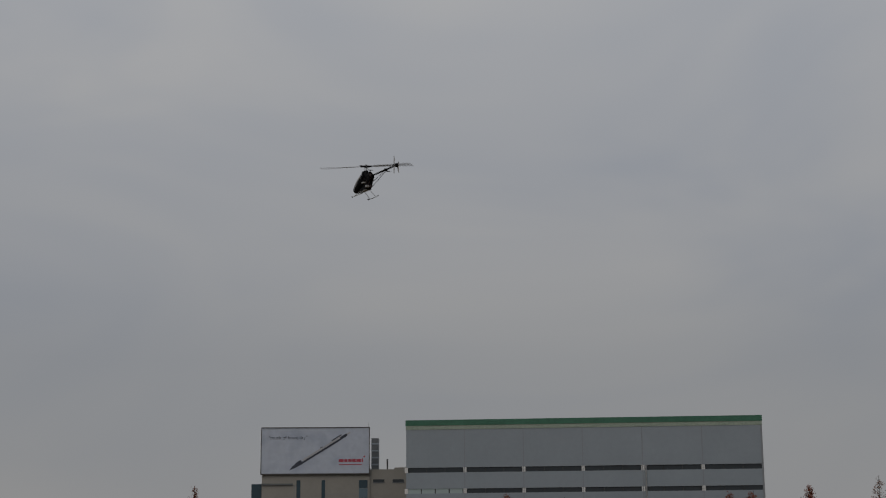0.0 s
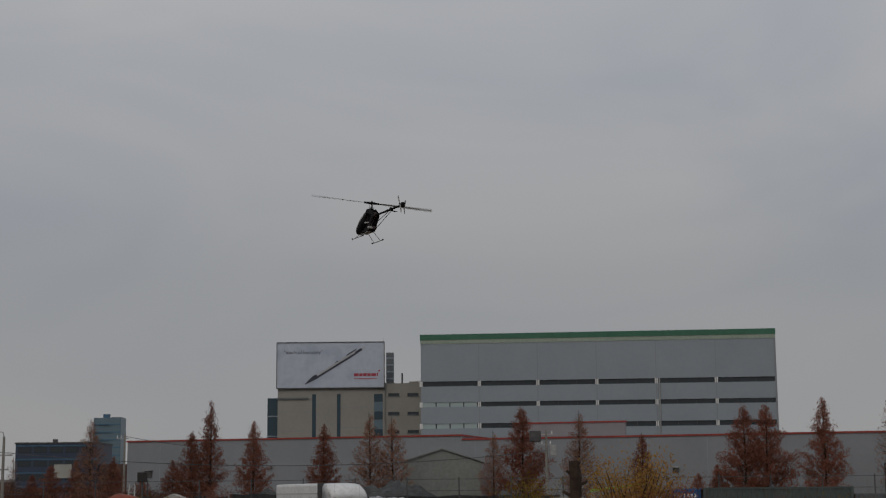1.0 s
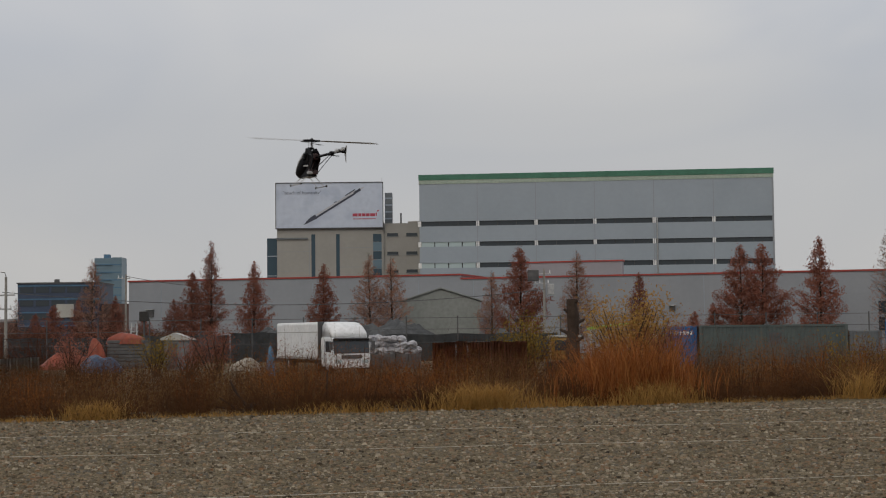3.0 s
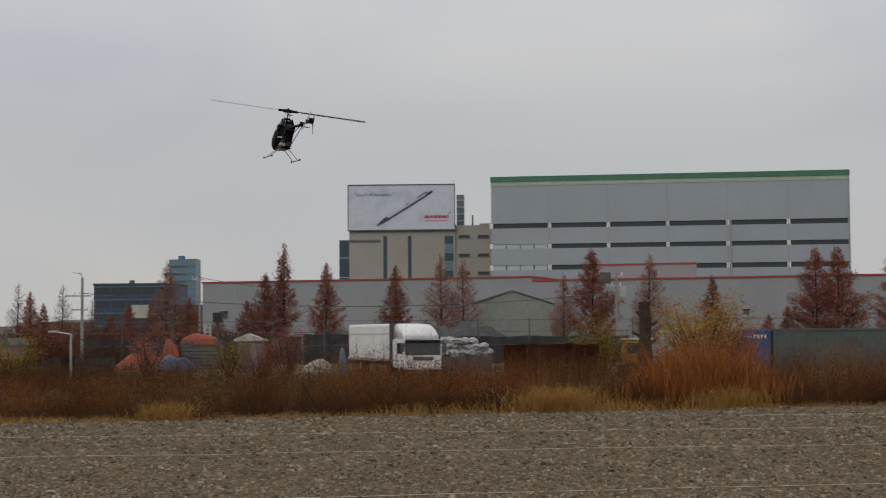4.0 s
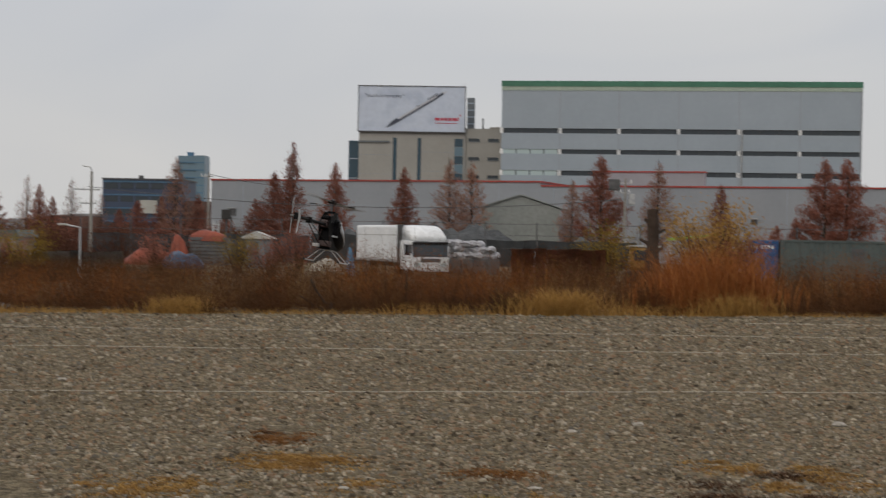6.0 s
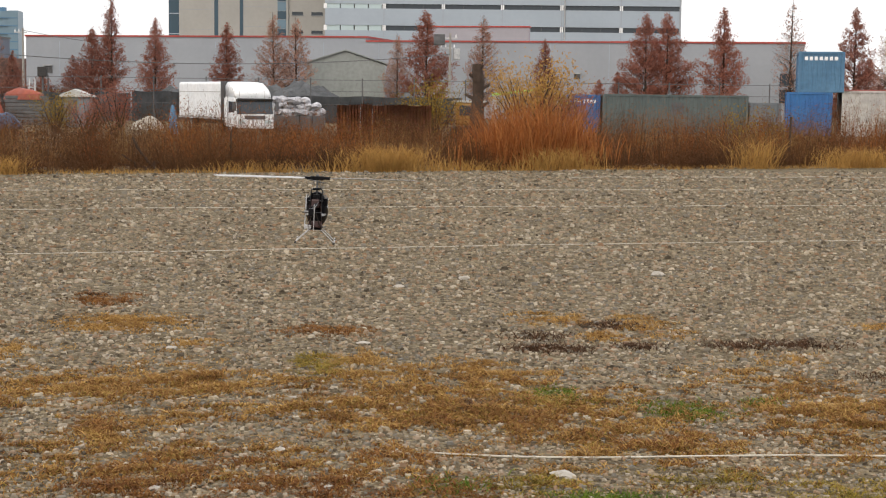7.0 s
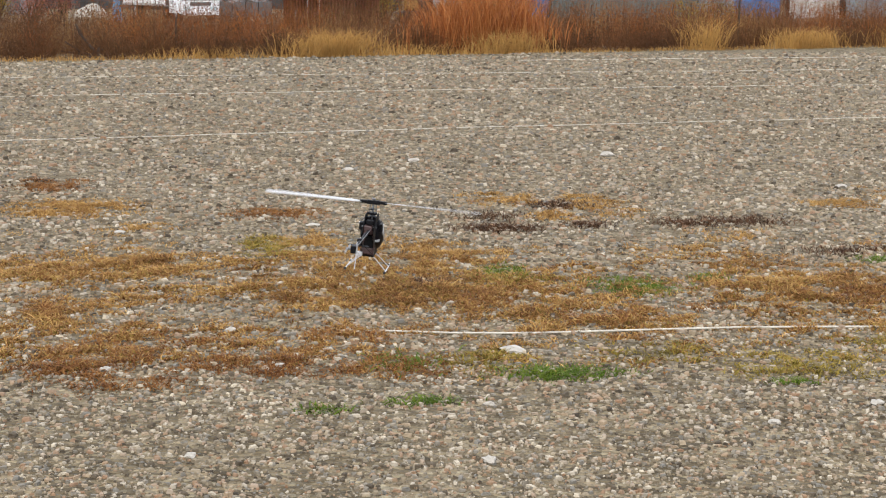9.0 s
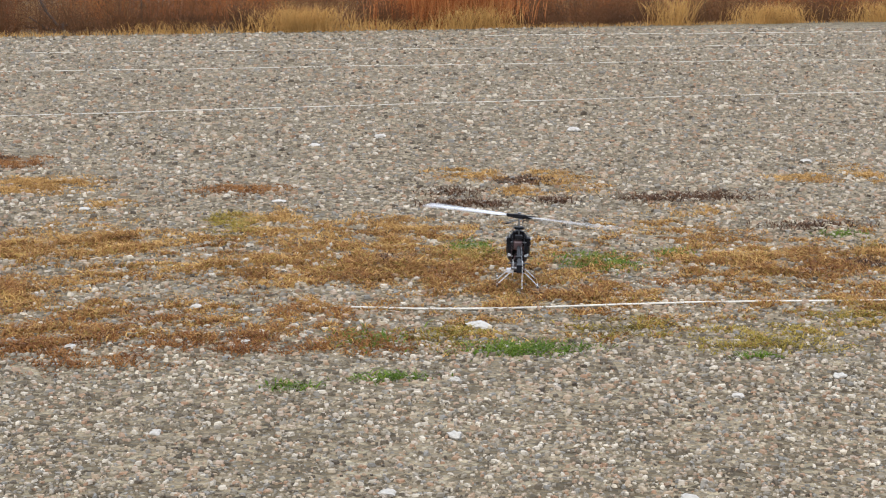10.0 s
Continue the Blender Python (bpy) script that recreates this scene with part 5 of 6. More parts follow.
RUST_PATCHES = ((-1.77, 10.96, 0.24, 0.37), (-0.16, 9.37, 0.24, 0.32), (0.56, 7.08, 0.13, 0.16), (-1.11, 6.73, 0.2, 0.3), (0.29, 6.9, 0.26, 0.32), (2.59, 6.69, 0.32, 0.38), (1.3, 6.38, 0.32, 0.23), (0.82, 6.73, 0.26, 0.35), (0.18, 6.01, 0.43, 0.3),
                (-0.52, 6.07, 0.34, 0.22), (-0.83, 5.82, 0.28, 0.37), (-0.17, 5.58, 0.42, 0.24), (0.36, 5.61, 0.17, 0.22), (-0.57, 5.38, 0.24, 0.16), (1.76, 6.51, 0.25, 0.24), (-1.7, 6.2, 0.45, 0.35), (-2.0, 6.9, 0.4, 0.25))
OLIVE_PATCHES = ((-0.21, 8.16, 0.18, 0.35), (1.36, 5.7, 0.27, 0.18), (1.89, 5.55, 0.39, 0.26), (2.99, 7.37, 0.15, 0.27), (2.33, 5.8, 0.21, 0.24), (0.69, 5.67, 0.2, 0.18), (1.12, 5.82, 0.13, 0.13), (1.0, 7.2, 0.25, 0.2))


def turf(x, y, patches, base):
    """How thickly grass of one sort grows on the field: 0 bare gravel, 1 closed mat. base: its share of the thin growth all over the strip."""
    w = 0.8 * wave(x * 0.9, y * 1.5, 3.0) + 0.6 * wave(x * 3.1, y * 4.6, 5.0) + 0.9 * wave(x * 9.0, y * 12.0, 8.0)
    k = base * np.exp(-((y - 6.85) / 1.35) ** 4)
    for cx, cy, rx, ry in patches:
        k = np.maximum(k, 0.86 * np.exp(-(((x - cx) / rx) ** 2 + ((y - cy) / ry) ** 2) * 0.75))
    for cx, cy, rx, ry in BARE:
        k = k - 0.45 * np.exp(-((x - cx) / rx) ** 2 - ((y - cy) / ry) ** 2)
    return np.clip(k * 1.1 + w * 0.9 * np.clip(k * 2.5, 0, 1) - 0.14, 0, 1)


def gravel():
    """Loose stones on the field, thinner with distance."""
    rng = np.random.default_rng(31)
    # a chipped block: eight corners, the upper four drawn in
    block = np.array([(-1, -1, -1), (1, -1, -1), (1, 1, -1), (-1, 1, -1), (-0.72, -0.68, 1), (0.7, -0.72, 1), (0.68, 0.7, 1), (-0.7, 0.72, 1)], float) * 0.78
    sides = np.array([(4, 5, 6, 7), (0, 1, 5, 4), (1, 2, 6, 5), (2, 3, 7, 6), (3, 0, 4, 7)])
    n = 126000
    y = 3.1 * 10 ** (rng.uniform(0, 1, n) ** 0.92)
    wide = 0.31 + 0.31 * np.clip((y - 8) / 10, 0, 1)
    x = y * (rng.uniform(0, 1, n) * (0.50 + wide) - wide)
    ok = (y < edge(x)) & (rng.uniform(0, 1, n) > 0.75 * turf(x, y, STRAW_PATCHES + RUST_PATCHES + OLIVE_PATCHES, 0.55))
    x, y = x[ok], y[ok]
    s = 0.0056 * (y / 4.2) ** 0.68 * np.exp(np.clip(rng.normal(0, 0.42, len(x)), -0.9, 0.7))
    r = np.stack([s * rng.uniform(0.8, 1.7, len(x)), s * rng.uniform(0.6, 1.1, len(x)), s * rng.uniform(0.4, 0.85, len(x))], 1)
    turn = rng.uniform(0, math.tau, len(x))
    shape = block[None] * (1 + rng.uniform(-0.38, 0.38, (len(x), len(block), 3))) * r[:, None]
    c, sn = np.cos(turn)[:, None], np.sin(turn)[:, None]
    px = shape[..., 0] * c - shape[..., 1] * sn + x[:, None]
    py = shape[..., 0] * sn + shape[..., 1] * c + y[:, None]
    pz = shape[..., 2] + (lie(x, y) + r[:, 2] * 0.35)[:, None]
    v = np.stack([px, py, pz], -1).reshape(-1, 3)
    f = (np.arange(len(x))[:, None, None] * len(block) + sides[None]).reshape(-1, 4)
    ob = raw("gravel", v, f, STONE)
    tagged(ob, "loose grey and tan gravel over the field", "gravel", kind="stuff")


def single_stones():
    """The larger pale stones that stand out."""
    rng = np.random.default_rng(33)
    spots = [(0.81, 5.79, 0.085, 0.20), (-0.31, 6.20, 0.035, 0.6), (2.54, 12.5, 0.10, 0.4), (-0.74, 5.54, 0.035, 0.6), (0.54, 4.37, 0.038, 0.6), (1.52, 4.68, 0.03, 0.7),
             (-0.36, 4.50, 0.03, 0.6), (-1.05, 8.75, 0.05, 0.4), (0.05, 8.9, 0.055, 0.4), (2.9, 6.75, 0.04, 0.6), (0.35, 11.6, 0.06, 0.5), (0.9, 12.2, 0.07, 0.5), (-0.3, 7.3, 0.03, 0.5),
             (1.95, 4.9, 0.04, 0.5), (0.3, 3.9, 0.035, 0.6), (1.1, 3.75, 0.035, 0.6), (-0.1, 5.6, 0.03, 0.6), (0.62, 5.0, 0.03, 0.6), (-4.5, 14.6, 0.09, 0.4), (3.8, 10.4, 0.07, 0.5)]
    for x, y, s, flat in spots:
        s *= 0.56
        bm = bmesh.new()
        bmesh.ops.create_icosphere(bm, subdivisions=2, radius=1)
        k = rng.uniform(0, 9)
        for p in bm.verts:
            w = 1 + 0.5 * noise.noise(p.co * 1.4 + Vector((k, k, 0)))
            p.co = Vector((p.co.x * s * 1.3 * w, p.co.y * s * w, p.co.z * s * flat * w))
        ob = part("stone", bm, PALE_STONE)
        ob.matrix_basis = pose(x, y, float(lie(x, y)) + s * flat * 0.55, 0, 0, rng.uniform(0, 180))
        tagged(ob, "pale flat stone lying on the gravel", "stone", "pale stones on the field")


def slab():
    bm = bmesh.new()
    bmesh.ops.create_icosphere(bm, subdivisions=2, radius=1)
    for p in bm.verts:
        w = 1 + 0.2 * noise.noise(p.co * 1.3)
        p.co = Vector((p.co.x * 0.42 * w, p.co.y * 0.25 * w, p.co.z * 0.09 * w))
    ob = part("slab", bm, CONCRETE)
    ob.matrix_basis = pose(-9.64, 27.3, float(lie(-9.64, 27.3)) + 0.05, 3, 2, 12)
    tagged(ob, "flat grey concrete slab half sunk in dry grass", "slab")


def field_grass():
    """Dry grass in patches on the gravel, with a few green and dark weeds."""
    rng = np.random.default_rng(35)
    for name, material, label, patches, base, count in (
            ("straw_turf", STRAW_TURF, "matted straw-coloured dry grass on the gravel", STRAW_PATCHES, 0.60, 560000),
            ("rust_turf", RUST_TURF, "low rust-brown dry grass on the gravel", RUST_PATCHES, 0.50, 520000),
            ("olive_turf", OLIVE_TURF, "olive-yellow moss and short grass on the gravel", OLIVE_PATCHES, 0.34, 420000)):
        y = np.sqrt(rng.uniform(4.8 ** 2, 11.2 ** 2, count))
        x = y * rng.uniform(-0.30, 0.48, count)
        k = turf(x, y, patches, base)
        keep = k > rng.uniform(0.03, 0.95, count)
        x, y, k = x[keep], y[keep], k[keep]
        h = rng.uniform(0.006, 0.026, len(x)) * (0.55 + 0.7 * k) * np.clip(1 + 1.3 * wave(x * 5.5, y * 5.5, 9.0), 0.3, 2.2)
        ob = blades(name, material, np.stack([x, y, lie(x, y) - 0.002], 1), h, 0.0058, 1.7, rng, 0.6)
        tagged(ob, label, "grass", kind="stuff")

    def clump(name, material, label, cx, cy, rx, ry, k, h0, h1, width):
        px, py = rng.normal(cx, rx * 0.5, k), rng.normal(cy, ry * 0.5, k)
        ob = blades(name, material, np.stack([px, py, lie(px, py) - 0.003], 1), rng.uniform(h0, h1, k), width, 1.6, rng, 0.5)
        tagged(ob, label, "weed", kind="stuff")

    for cx, cy, rx, ry, k in ((1.55, 6.98, 0.2, 0.22, 760), (1.96, 7.16, 0.10, 0.09, 120), (1.01, 7.4, 0.12, 0.2, 320), (0.93, 5.39, 0.22, 0.11, 620), (0.4, 5.05, 0.14, 0.06, 180), (0.05, 4.98, 0.09, 0.07, 120), (1.76, 5.21, 0.08, 0.05, 90), (0.36, 5.61, 0.16, 0.15, 220), (3.0, 7.6, 0.12, 0.1, 130)):
        clump("green_weed", GREEN_WEED, "small green weeds growing in the gravel", cx, cy, rx, ry, int(k * 1.6), 0.008, 0.034, 0.006)
    for cx, cy, rx, ry, k in ((1.12, 9.26, 0.26, 0.16, 380), (1.15, 8.78, 0.26, 0.16, 1000), (1.66, 9.7, 0.2, 0.2, 600), (1.69, 8.87, 0.14, 0.12, 350), (2.32, 8.88, 0.24, 0.16, 520), (2.67, 8.89, 0.3, 0.22, 700), (0.56, 7.08, 0.18, 0.14, 420), (2.97, 7.87, 0.32, 0.13, 420), (2.82, 6.8, 0.16, 0.12, 260), (-1.9, 11.1, 0.1, 0.08, 120)):
        clump("dark_weed", DARK_WEED, "dark withered weeds flattened on the gravel", cx, cy, rx, ry, k, 0.01, 0.045, 0.006)


def rope(points, radius, label, seed):
    """A rope laid along the ground, with slight wander."""
    rng = random.Random(seed)
    bm = bmesh.new()
    line = []
    for (x0, y0), (x1, y1) in zip(points, points[1:]):
        n = max(2, int(math.hypot(x1 - x0, y1 - y0) / 0.35))
        for i in range(n):
            u = i / n
            x, y = x0 + (x1 - x0) * u, y0 + (y1 - y0) * u
            low = float(lie(x0, y0)) * (1 - u) + float(lie(x1, y1)) * u
            line.append(Vector((x, y + rng.uniform(-0.003, 0.003), max(float(lie(x, y)), 0.6 * low + 0.4 * float(lie(x, y))) + radius * 1.6)))
    line.append(Vector((*points[-1], float(lie(*points[-1])) + radius)))
    loft(bm, [[p + Vector((0, radius * math.cos(math.tau * i / 6), radius * math.sin(math.tau * i / 6))) for i in range(6)] for p in line])
    ob = part("rope", bm, ROPE, smooth=True)
    tagged(ob, label, "rope", "ropes across the field")


def ropes():
    rope([(0.31, 6.14), (0.60, 6.095), (0.97, 6.075), (2.59, 6.035), (5.5, 6.0)], 0.0048, "white rope lying over dry grass and gravel", 1)
    rope([(-11.5, 12.1), (-7.0, 13.05), (-2.5, 14.0), (1.8, 15.0), (6.5, 15.98), (12, 17.0)], 0.0048, "long white marking rope across the gravel", 2)
    rope([(-14, 17.5), (-4.0, 19.3), (0.97, 20.15), (4.1, 20.65), (8.79, 21.25), (15, 22.1)], 0.0048, "long white marking rope across the gravel", 3)
    rope([(-13, 21.6), (-1.87, 23.5), (4.77, 24.35), (16, 25.8)], 0.0048, "long white marking rope across the gravel", 4)
    rope([(4.0, 28.0), (7.5, 28.6), (15, 29.8)], 0.007, "white marking rope near the field's edge", 5)


def broken_branch():
    b = empty("fallen_branch", pose(-4.0, 29.3, 0.0), "dark forked dead branch at the field's edge", "branch")
    part("limb", rodded([((0.25, 0, 0.02), (-0.05, 0.05, 0.4)), ((-0.05, 0.05, 0.4), (-0.16, 0.05, 0.62))], 0.035, 0.018, 6), BARK, b)
    part("limb", rodded([((0.2, 0, 0.03), (-0.45, 0.05, 0.12)), ((0.0, 0, 0.06), (-0.35, -0.05, 0.3))], 0.03, 0.012, 6), BARK, b)
    part("stump", rodded([((0.1, 0, -0.02), (0.3, 0.1, 0.18))], 0.08, 0.05, 7), BARK, b)
    s = part("stake", rodded([((0, 0, -0.1), (0.01, 0.02, 0.75))], 0.025, 0.02, 6), BARK)
    s.matrix_basis = pose(-2.35, 29.9, 0)
    tagged(s, "thin dark wooden stake in the brush", "stake")
    s = part("stake", rodded([((0, 0, -0.1), (0.03, 0.02, 1.1))], 0.03, 0.025, 6), BARK)
    s.matrix_basis = pose(9.95, 34.3, 0)
    tagged(s, "dark wooden fence stake in the brush", "stake")


def puddle():
    bm = bmesh.new()
    ring = [bm.verts.new((-5.35 + 0.55 * math.cos(a) * (1 + 0.2 * math.sin(3 * a)), 10.25 + 0.16 * math.sin(a) * (1 + 0.3 * math.sin(2 * a)), 0.022)) for a in (math.tau * i / 28 for i in range(28))]
    low = [bm.verts.new((v.co.x, v.co.y, -0.02)) for v in ring]
    bm.faces.new(ring)
    for i in range(28):
        bm.faces.new((ring[i], ring[(i + 1) % 28], low[(i + 1) % 28], low[i]))
    tagged(part("puddle", bm, WATER), "shallow puddle mirroring the grey sky", "puddle", kind="structure")


gravel()
puddle()
single_stones()
slab()
field_grass()
ropes()
broken_branch()

# ---------------------------------------------------------------- the model helicopter

HUB = 0.285
SHELL = ((-0.02, 0.160, 0.037, 0.056), (0.02, 0.149, 0.050, 0.071), (0.06, 0.132, 0.054, 0.074), (0.10, 0.113, 0.052, 0.067), (0.14, 0.095, 0.045, 0.053), (0.18, 0.080, 0.033, 0.037), (0.21, 0.070, 0.015, 0.018))


def helicopter():
    """An electric model helicopter with a one-metre rotor. Nose along +y, skids just under z = 0."""
    h = empty("model_helicopter", pose(0, 0, 0), "black radio-controlled model helicopter with white blades and skids", "model helicopter")
    # canopy: rounded rings from the back rim to the nose
    rings = []
    for y, zc, rx, rz in SHELL:
        rings.append([(rx * math.cos(math.tau * i / 18), y + 0.02 * math.sin(math.tau * i / 18), zc + rz * math.sin(math.tau * i / 18)) for i in range(18)])
    bm = bmesh.new()
    loft(bm, rings)
    canopy = part("canopy", bm, CANOPY, h, "glossy black canopy", smooth=True)
    for s in (-1, 1):
        bm = bmesh.new()
        bands = []
        for (y, zc, rx, rz), lo, hi in zip(SHELL[1:6], (-4, -6, -8, -12, -14) if s > 0 else (20, 12, 2, -8, -14), (34, 30, 24, 14, 4) if s > 0 else (44, 36, 24, 10, 0)):
            arc = [radians(lo + (hi - lo) * i / 4) for i in range(5)]
            bands.append([(s * rx * k * math.cos(a), y + 0.02 * math.sin(a), zc + rz * k * math.sin(a)) for k, run in ((1.03, arc), (0.97, arc[::-1])) for a in run])
        loft(bm, bands)
        part("stripe", bm, WHITE_PLASTIC, canopy, "white stripe", smooth=True)
    # side frames and what sits between them
    for s in (-1, 1):
        bm = bmesh.new()
        prism(bm, [(-0.115, 0.155), (-0.10, 0.185), (-0.035, 0.232), (0.03, 0.235), (0.055, 0.19), (0.10, 0.09), (0.10, 0.055), (-0.05, 0.045), (-0.075, 0.08)], -0.0012, 0.0012)
        bm.transform(pose(s * 0.026, 0, 0, 0, 0, 90))
        part("side_frame", bm, CARBON, h)
    part("battery", boxed(-0.024, 0.024, 0.03, 0.165, 0.058, 0.098, bevel=0.006), BROWN_PLASTIC, h, "brown battery pack")
    part("motor", rodded([((0, 0.035, 0.10), (0, 0.035, 0.155))], 0.024, n=16), ALLOY, h)
    gear = part("main_gear", rodded([((0, 0, 0.108), (0, 0, 0.117))], 0.045, n=24), WHITE_PLASTIC, h)
    part("gear_hub", rodded([((0, 0, 0.100), (0, 0, 0.124))], 0.012, n=12), ALLOY, gear)
    for s in (-1, 1):
        sv = part("servo", boxed(s * 0.045 - 0.008, s * 0.045 + 0.008, -0.02, 0.02, 0.155, 0.19, bevel=0.002), CARBON, h)
        part("servo_arm", boxed(s * 0.055 - 0.002, s * 0.055 + 0.002, -0.004, 0.02, 0.18, 0.188), WHITE_PLASTIC, sv)
        part("pushrod", rodded([((s * 0.055, 0.016, 0.184), (s * 0.02, 0.01, 0.232))], 0.0016, n=5), ALLOY, h)
    part("speed_controller", boxed(-0.030, 0.030, -0.075, -0.035, 0.055, 0.085, bevel=0.004), BROWN_PLASTIC, h)
    rx = part("receiver", boxed(-0.050, -0.018, -0.105, -0.072, 0.050, 0.068, bevel=0.004), WHITE_PLASTIC, h, "white receiver box on the rear frame")
    part("antenna_wire", rodded([((-0.03, -0.11, 0.06), (-0.03, -0.25, 0.105))], 0.0012, n=4), CARBON, rx)
    part("frame_block", boxed(-0.022, 0.016, -0.10, -0.05, 0.150, 0.190, bevel=0.006), BROWN_PLASTIC, h)
    part("gyro", boxed(-0.016, 0.016, -0.085, -0.05, 0.196, 0.212, bevel=0.003), CARBON, h)
    part("rear_block", boxed(-0.026, 0.026, -0.07, -0.03, 0.086, 0.135, bevel=0.004), CARBON, h)
    for x0, y0, z0, x1, y1, z1 in ((-0.024, -0.09, 0.19, -0.034, -0.06, 0.09), (0.02, -0.10, 0.17, 0.030, -0.07, 0.075), (-0.01, -0.106, 0.14, -0.03, -0.09, 0.066)):
        part("wire", rodded([((x0, y0, z0), (x1, y1, z1))], 0.0022, n=5), BROWN_PLASTIC, h)
    part("cross_plate", boxed(-0.034, 0.034, -0.08, -0.072, 0.180, 0.184), ALLOY, h)
    part("bottom_plate", boxed(-0.03, 0.03, -0.06, 0.10, 0.044, 0.050), CARBON, h)
    # landing gear
    gear = part("landing_gear", boxed(-0.022, 0.022, -0.035, 0.065, 0.039, 0.043), WHITE_PLASTIC, h, "white plastic landing gear")
    for s in (-1, 1):
        for y in (-0.035, 0.06):
            path = [(s * 0.018, y, 0.042), (s * 0.034, y, 0.036), (s * 0.064, y * 1.1, 0.008), (s * 0.090, y * 1.2, -0.017)]
            part("strut", rodded(list(zip(path, path[1:])), 0.0024, n=7), WHITE_PLASTIC, gear)
        part("skid", rodded([((s * 0.090, -0.085, -0.018), (s * 0.090, 0.095, -0.018)), ((s * 0.090, 0.095, -0.018), (s * 0.090, 0.115, -0.009))], 0.0032, n=8), WHITE_PLASTIC, gear)
        for y in (-0.086, 0.10):
            part("skid_cap", rodded([((s * 0.090, y - 0.006, -0.017), (s * 0.090, y + 0.006, -0.017))], 0.0060, n=8), RUBBER, gear)
    # tail
    boom = part("tail_boom", rodded([((0, -0.07, 0.165), (0, -0.565, 0.165))], 0.008, n=12), CARBON, h)
    for s in (-1, 1):
        part("boom_support", rodded([((s * 0.024, -0.055, 0.055), (s * 0.007, -0.37, 0.158))], 0.0024, n=6), CARBON, boom)
    part("boom_clamp", boxed(-0.012, 0.012, -0.385, -0.36, 0.152, 0.178, bevel=0.002), CARBON, boom)
    bm = bmesh.new()
    prism(bm, [(-0.048, -0.396), (0.048, -0.396), (0.036, -0.372), (-0.036, -0.372)], -0.001, 0.001)
    bm.transform(pose(0, 0, 0.150, -90, 0, 0))
    part("stabiliser", bm, CARBON, boom)
    part("tail_gearbox", boxed(-0.012, 0.012, -0.585, -0.55, 0.150, 0.182, bevel=0.003), CARBON, boom)
    bm = bmesh.new()
    prism(bm, [(-0.592, 0.196), (-0.578, 0.200), (-0.556, 0.172), (-0.556, 0.155), (-0.586, 0.090), (-0.595, 0.086), (-0.585, 0.150)], -0.0012, 0.0012)
    bm.transform(pose(0.013, 0, 0, 0, 0, 90))
    part("tail_fin", bm, WHITE_PLASTIC, boom, "pale upright tail fin")
    part("tail_pushrod", rodded([((0.012, -0.08, 0.178), (0.012, -0.55, 0.178))], 0.0013, n=5), ALLOY, boom)
    # mast and swashplate
    mast = part("mast", rodded([((0, 0, 0.10), (0, 0, HUB - 0.002))], 0.0045, n=10), ALLOY, h)
    part("swashplate", rodded([((0, 0, 0.228), (0, 0, 0.238))], 0.021, n=16), CARBON, mast)
    for a in (30, 150, 270):
        c, s = math.cos(radians(a)), math.sin(radians(a))
        part("link", rodded([((0.019 * c, 0.019 * s, 0.236), (0.016 * c, 0.016 * s, HUB - 0.008))], 0.0015, n=5), ALLOY, mast)
    # turning rotor head; its origin is the hub
    rotor = new("main_rotor")
    rotor.empty_display_size = 0.05
    rotor.parent, rotor.matrix_basis = h, pose(0, 0, HUB)
    part("rotor_head", boxed(-0.03, 0.03, -0.011, 0.011, -0.009, 0.009, bevel=0.003), CARBON, rotor)
    part("head_button", rodded([((0, 0, 0.009), (0, 0, 0.017))], 0.008, n=10), ALLOY, rotor)
    part("flybar", rodded([((0, -0.10, -0.016), (0, 0.10, -0.016))], 0.0018, n=6), ALLOY, rotor)
    for s in (-1, 1):
        part("flybar_paddle", boxed(-0.013, 0.013, s * 0.10 - 0.018, s * 0.10 + 0.018, -0.018, -0.014, bevel=0.001), CARBON, rotor)
        part("blade_grip", boxed(min(s * 0.03, s * 0.062), max(s * 0.03, s * 0.062), -0.009, 0.009, -0.007, 0.007, bevel=0.003), CARBON, rotor)
        bm = bmesh.new()
        chord = [(-0.5, 0.0), (-0.3, 0.055), (0.0, 0.07), (0.3, 0.05), (0.5, 0.0), (0.25, -0.03), (-0.3, -0.04)]
        sect = []
        for x, c, twist in ((0.055, 0.020, 8), (0.095, 0.040, 8), (0.30, 0.042, 8), (0.47, 0.042, 8), (0.492, 0.034, 8)):
            k = radians(twist)
            sect.append([(s * x, s * (u * math.cos(k)) * c, (w - u * math.sin(k)) * c) for u, w in chord])
        loft(bm, sect)
        part("rotor_blade", bm, BLADE, rotor, "white rotor blade", smooth=True)
    tail = new("tail_rotor")
    tail.empty_display_size = 0.03
    tail.parent, tail.matrix_basis = h, pose(-0.024, -0.568, 0.166)
    part("tail_hub", rodded([((-0.008, 0, 0), (0.014, 0, 0))], 0.006, n=10), ALLOY, tail)
    for s in (-1, 1):
        bm = bmesh.new()
        loft(bm, [[(-0.002, -c / 2, s * z), (0.001, 0, s * z), (-0.002, c / 2, s * z), (-0.004, 0, s * z)] for z, c in ((0.010, 0.010), (0.022, 0.017), (0.080, 0.017), (0.085, 0.011))])
        part("tail_blade", bm, BLADE, tail)
    return h, rotor, tail


HELI, ROTOR, TAIL = helicopter()


def cable(a, b, sag, r, label):
    bm = bmesh.new()
    a, b = Vector(a), Vector(b)
    line = [a.lerp(b, i / 16) - Vector((0, 0, sag * 4 * (i / 16) * (1 - i / 16))) for i in range(17)]
    loft(bm, [[p + Vector((0, r * math.cos(math.tau * k / 5), r * math.sin(math.tau * k / 5))) for k in range(5)] for p in line])
    tagged(part("cable", bm, DARK_STEEL), label, "cable", "overhead cables")


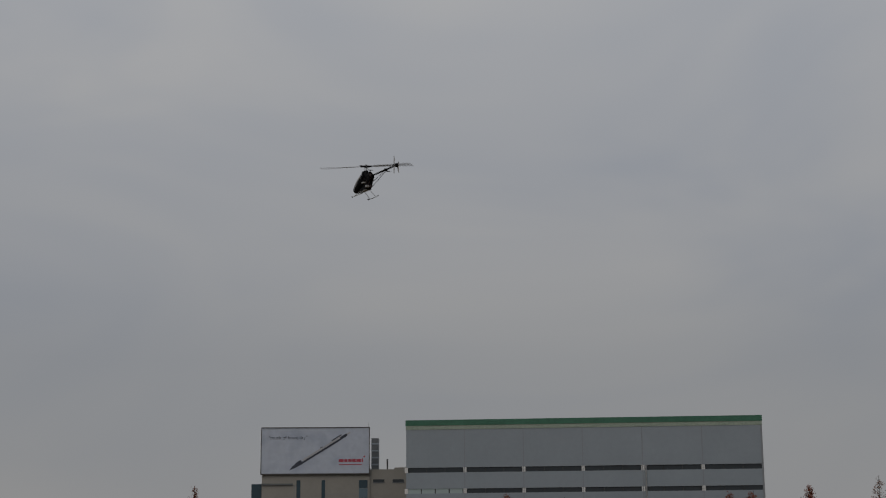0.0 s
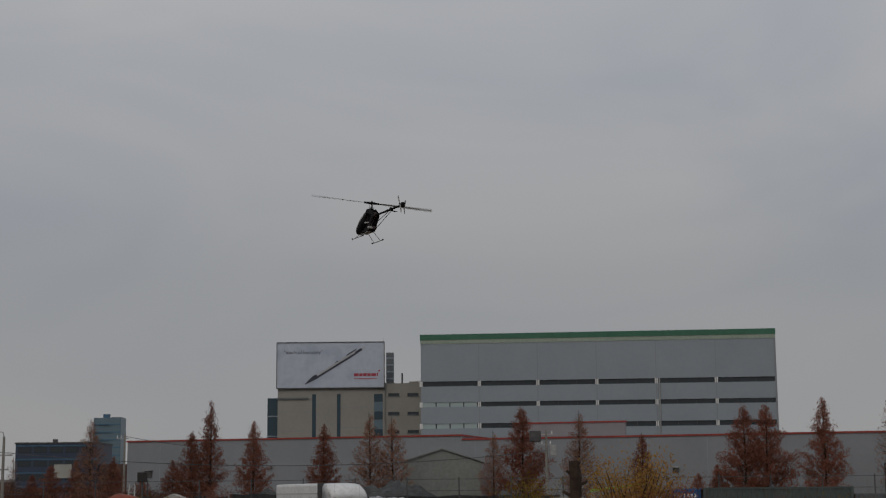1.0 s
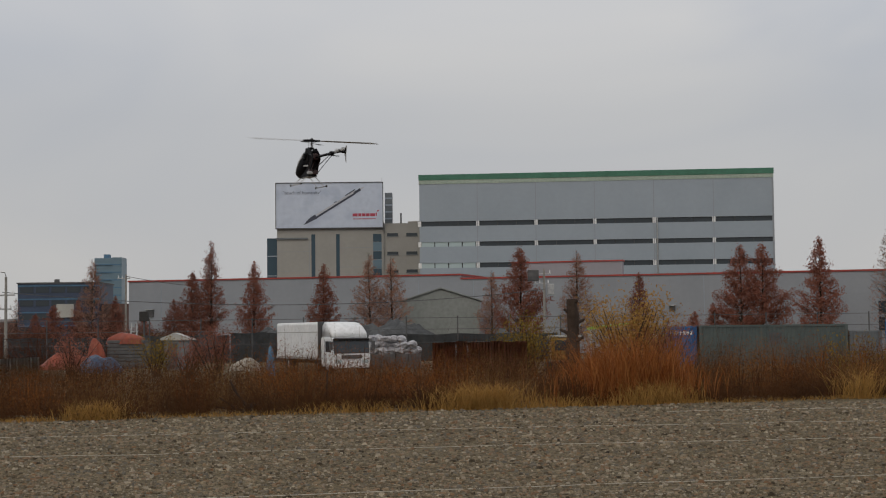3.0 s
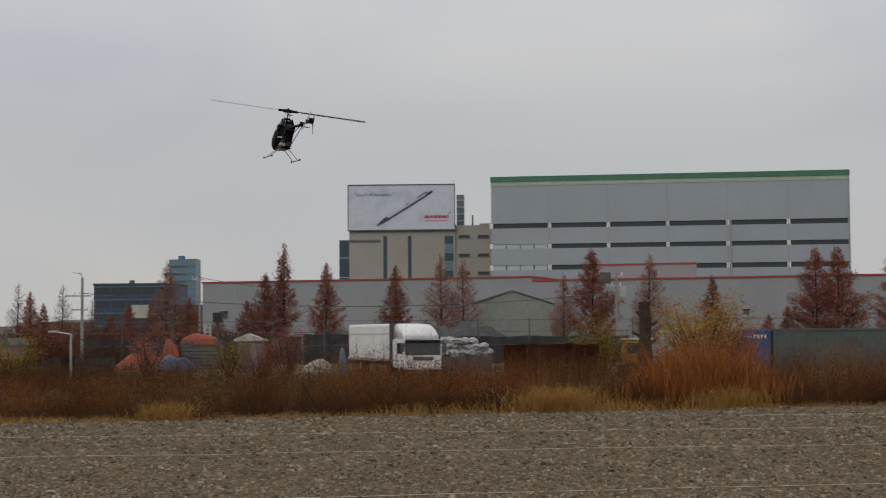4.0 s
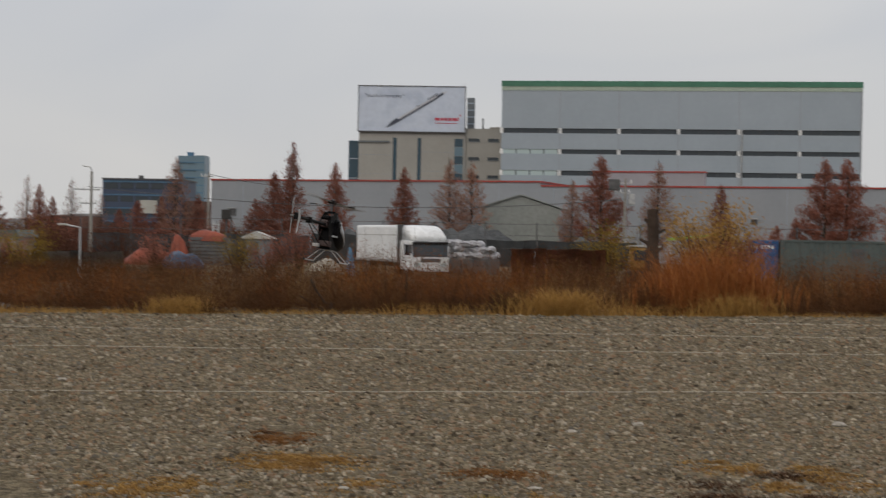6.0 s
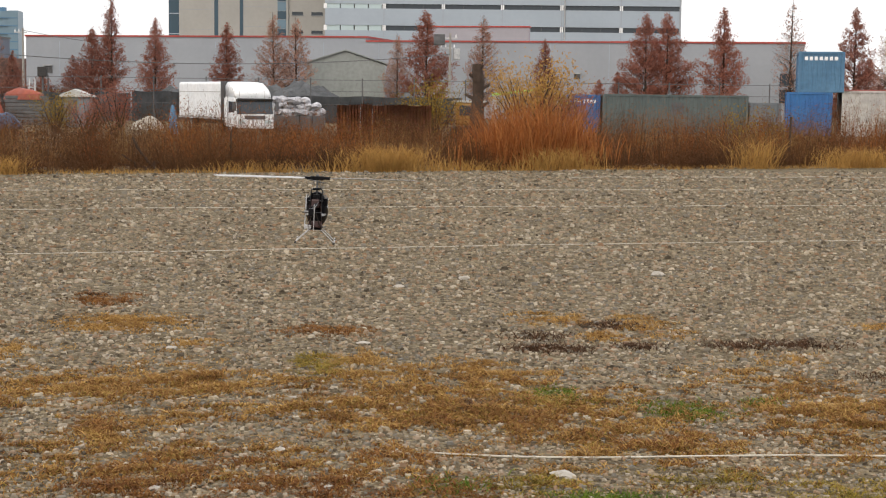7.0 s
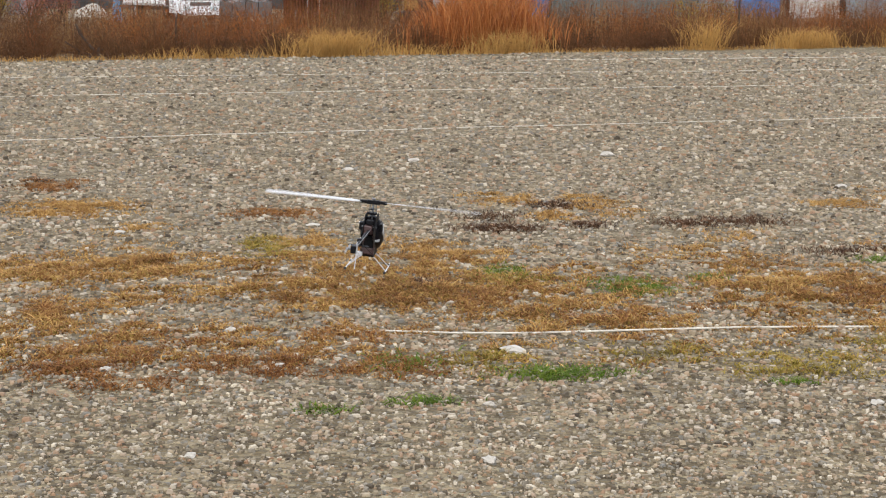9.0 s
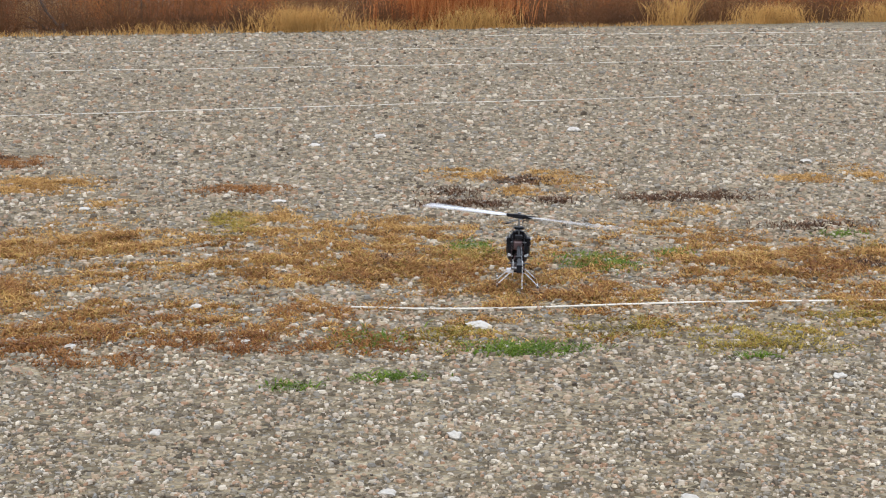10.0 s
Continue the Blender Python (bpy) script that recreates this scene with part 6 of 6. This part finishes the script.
cable((-34.9, 120, 5.0), (9.0, 139.9, 5.3), 1.2, 0.03, "dark overhead cable sagging between poles")
cable((-34.6, 164.9, 7.9), (-15.0, 175, 7.0), 0.8, 0.03, "dark overhead cable running to the warehouse")

# ---------------------------------------------------------------- what moves

FLIGHT = [  # seconds, hub x, y, z, nose up, lean right, turn to the left, angle of the blades across the view, tilt of their disc on the mast
    (0.0, -0.633, 14.481, 5.486, 0, 1, 33, -24, 4),
    (0.5, -0.673, 13.260, 4.616, 0, 9, 28, 66, 3),
    (1.0, -0.595, 12.203, 3.838, -1, 7, 29, 2, 4),
    (1.5, -0.512, 11.620, 3.080, 0, 3, 28, -72, 3),
    (2.0, -0.554, 11.068, 2.524, 0, 0, 26, -86, 3),
    (2.5, -0.687, 10.525, 2.557, 0, 1, 24, -75, 4),
    (3.1, -0.930, 10.060, 2.830, 1, 4, 27, 20, 4),
    (3.8, -1.292, 9.611, 2.949, 1, 7, 28, 37, 4),
    (4.0, -1.422, 9.457, 2.904, 2, 7, 24, 2, 4),
    (4.5, -1.739, 8.979, 2.697, 1, 4, 13, -55, 2),
    (5.0, -1.770, 8.588, 2.397, -1, 11, 5, 38, 1),
    (5.2, -1.705, 8.470, 2.270, -5, 12, -2, 10, 0),
    (5.5, -1.526, 8.324, 2.033, -11, 5, -11, -18, -4),
    (5.7, -1.340, 8.080, 1.880, -9, 2, -10, 50, -2),
    (6.0, -1.010, 7.710, 1.634, -4, 5, -9, 82, 0),
    (6.2, -0.803, 7.530, 1.487, -2, 2, -6.5, 84, 0),
    (6.7, -0.380, 7.330, 1.210, 0, 2, -3, 30, 0),
    (7.3, -0.014, 7.204, 0.944, 0, 2, 0, 0, 0),
    (7.5, 0.070, 7.178, 0.859, 0, 1, 0, -15, 0),
    (8.0, 0.175, 7.033, 0.658, 0, 1, -1, -84, 0),
    (8.5, 0.240, 6.915, 0.515, 0, 0, -1, -14, 0),
    (9.0, 0.315, 6.851, 0.440, 0, 6, -10, -6, 0),
    (9.5, 0.594, 6.705, 0.320, 0, 5, -7, -8, 0),
    (10.0, 1.092, 6.540, 0.306, 0, 1, -9, -40, 0),
]


def motions():
    rows, spin, tail_rows = [], [], []
    for t, x, y, z, up, lean, turn, *_ in FLIGHT:
        rows.append((t, pose(x, y, z) @ pose(0, 0, 0, up, lean, turn) @ pose(0, 0, -HUB)))
    walk(HELI, rows)
    # the blades run about 74 degrees a frame, and stand as listed at the listed times
    angle = None
    for (t0, *_, turn0, a0, _), (t1, *_, turn1, a1, _) in zip(FLIGHT, FLIGHT[1:]):
        n = frame(t1) - frame(t0)
        start = a0 - turn0 if angle is None else angle
        step = (a1 - turn1 - start) % 180
        turns = round((74 * n - step) / 180)
        end = start + step + 180 * turns
        for i in range(n):
            spin.append(((frame(t0) - 1 + i) / FPS, start + (end - start) * i / n))
        angle = end
    spin.append((10.0, angle))
    times, tilts = [row[0] for row in FLIGHT], [row[-1] for row in FLIGHT]
    walk(ROTOR, [(t, pose(0, 0, HUB, float(np.interp(t, times, tilts))) @ pose(0, 0, 0, 0, 0, a)) for t, a in spin])
    walk(TAIL, [(i / FPS, pose(-0.024, -0.568, 0.166, 77 * i, 0, 0)) for i in range(301)])


motions()
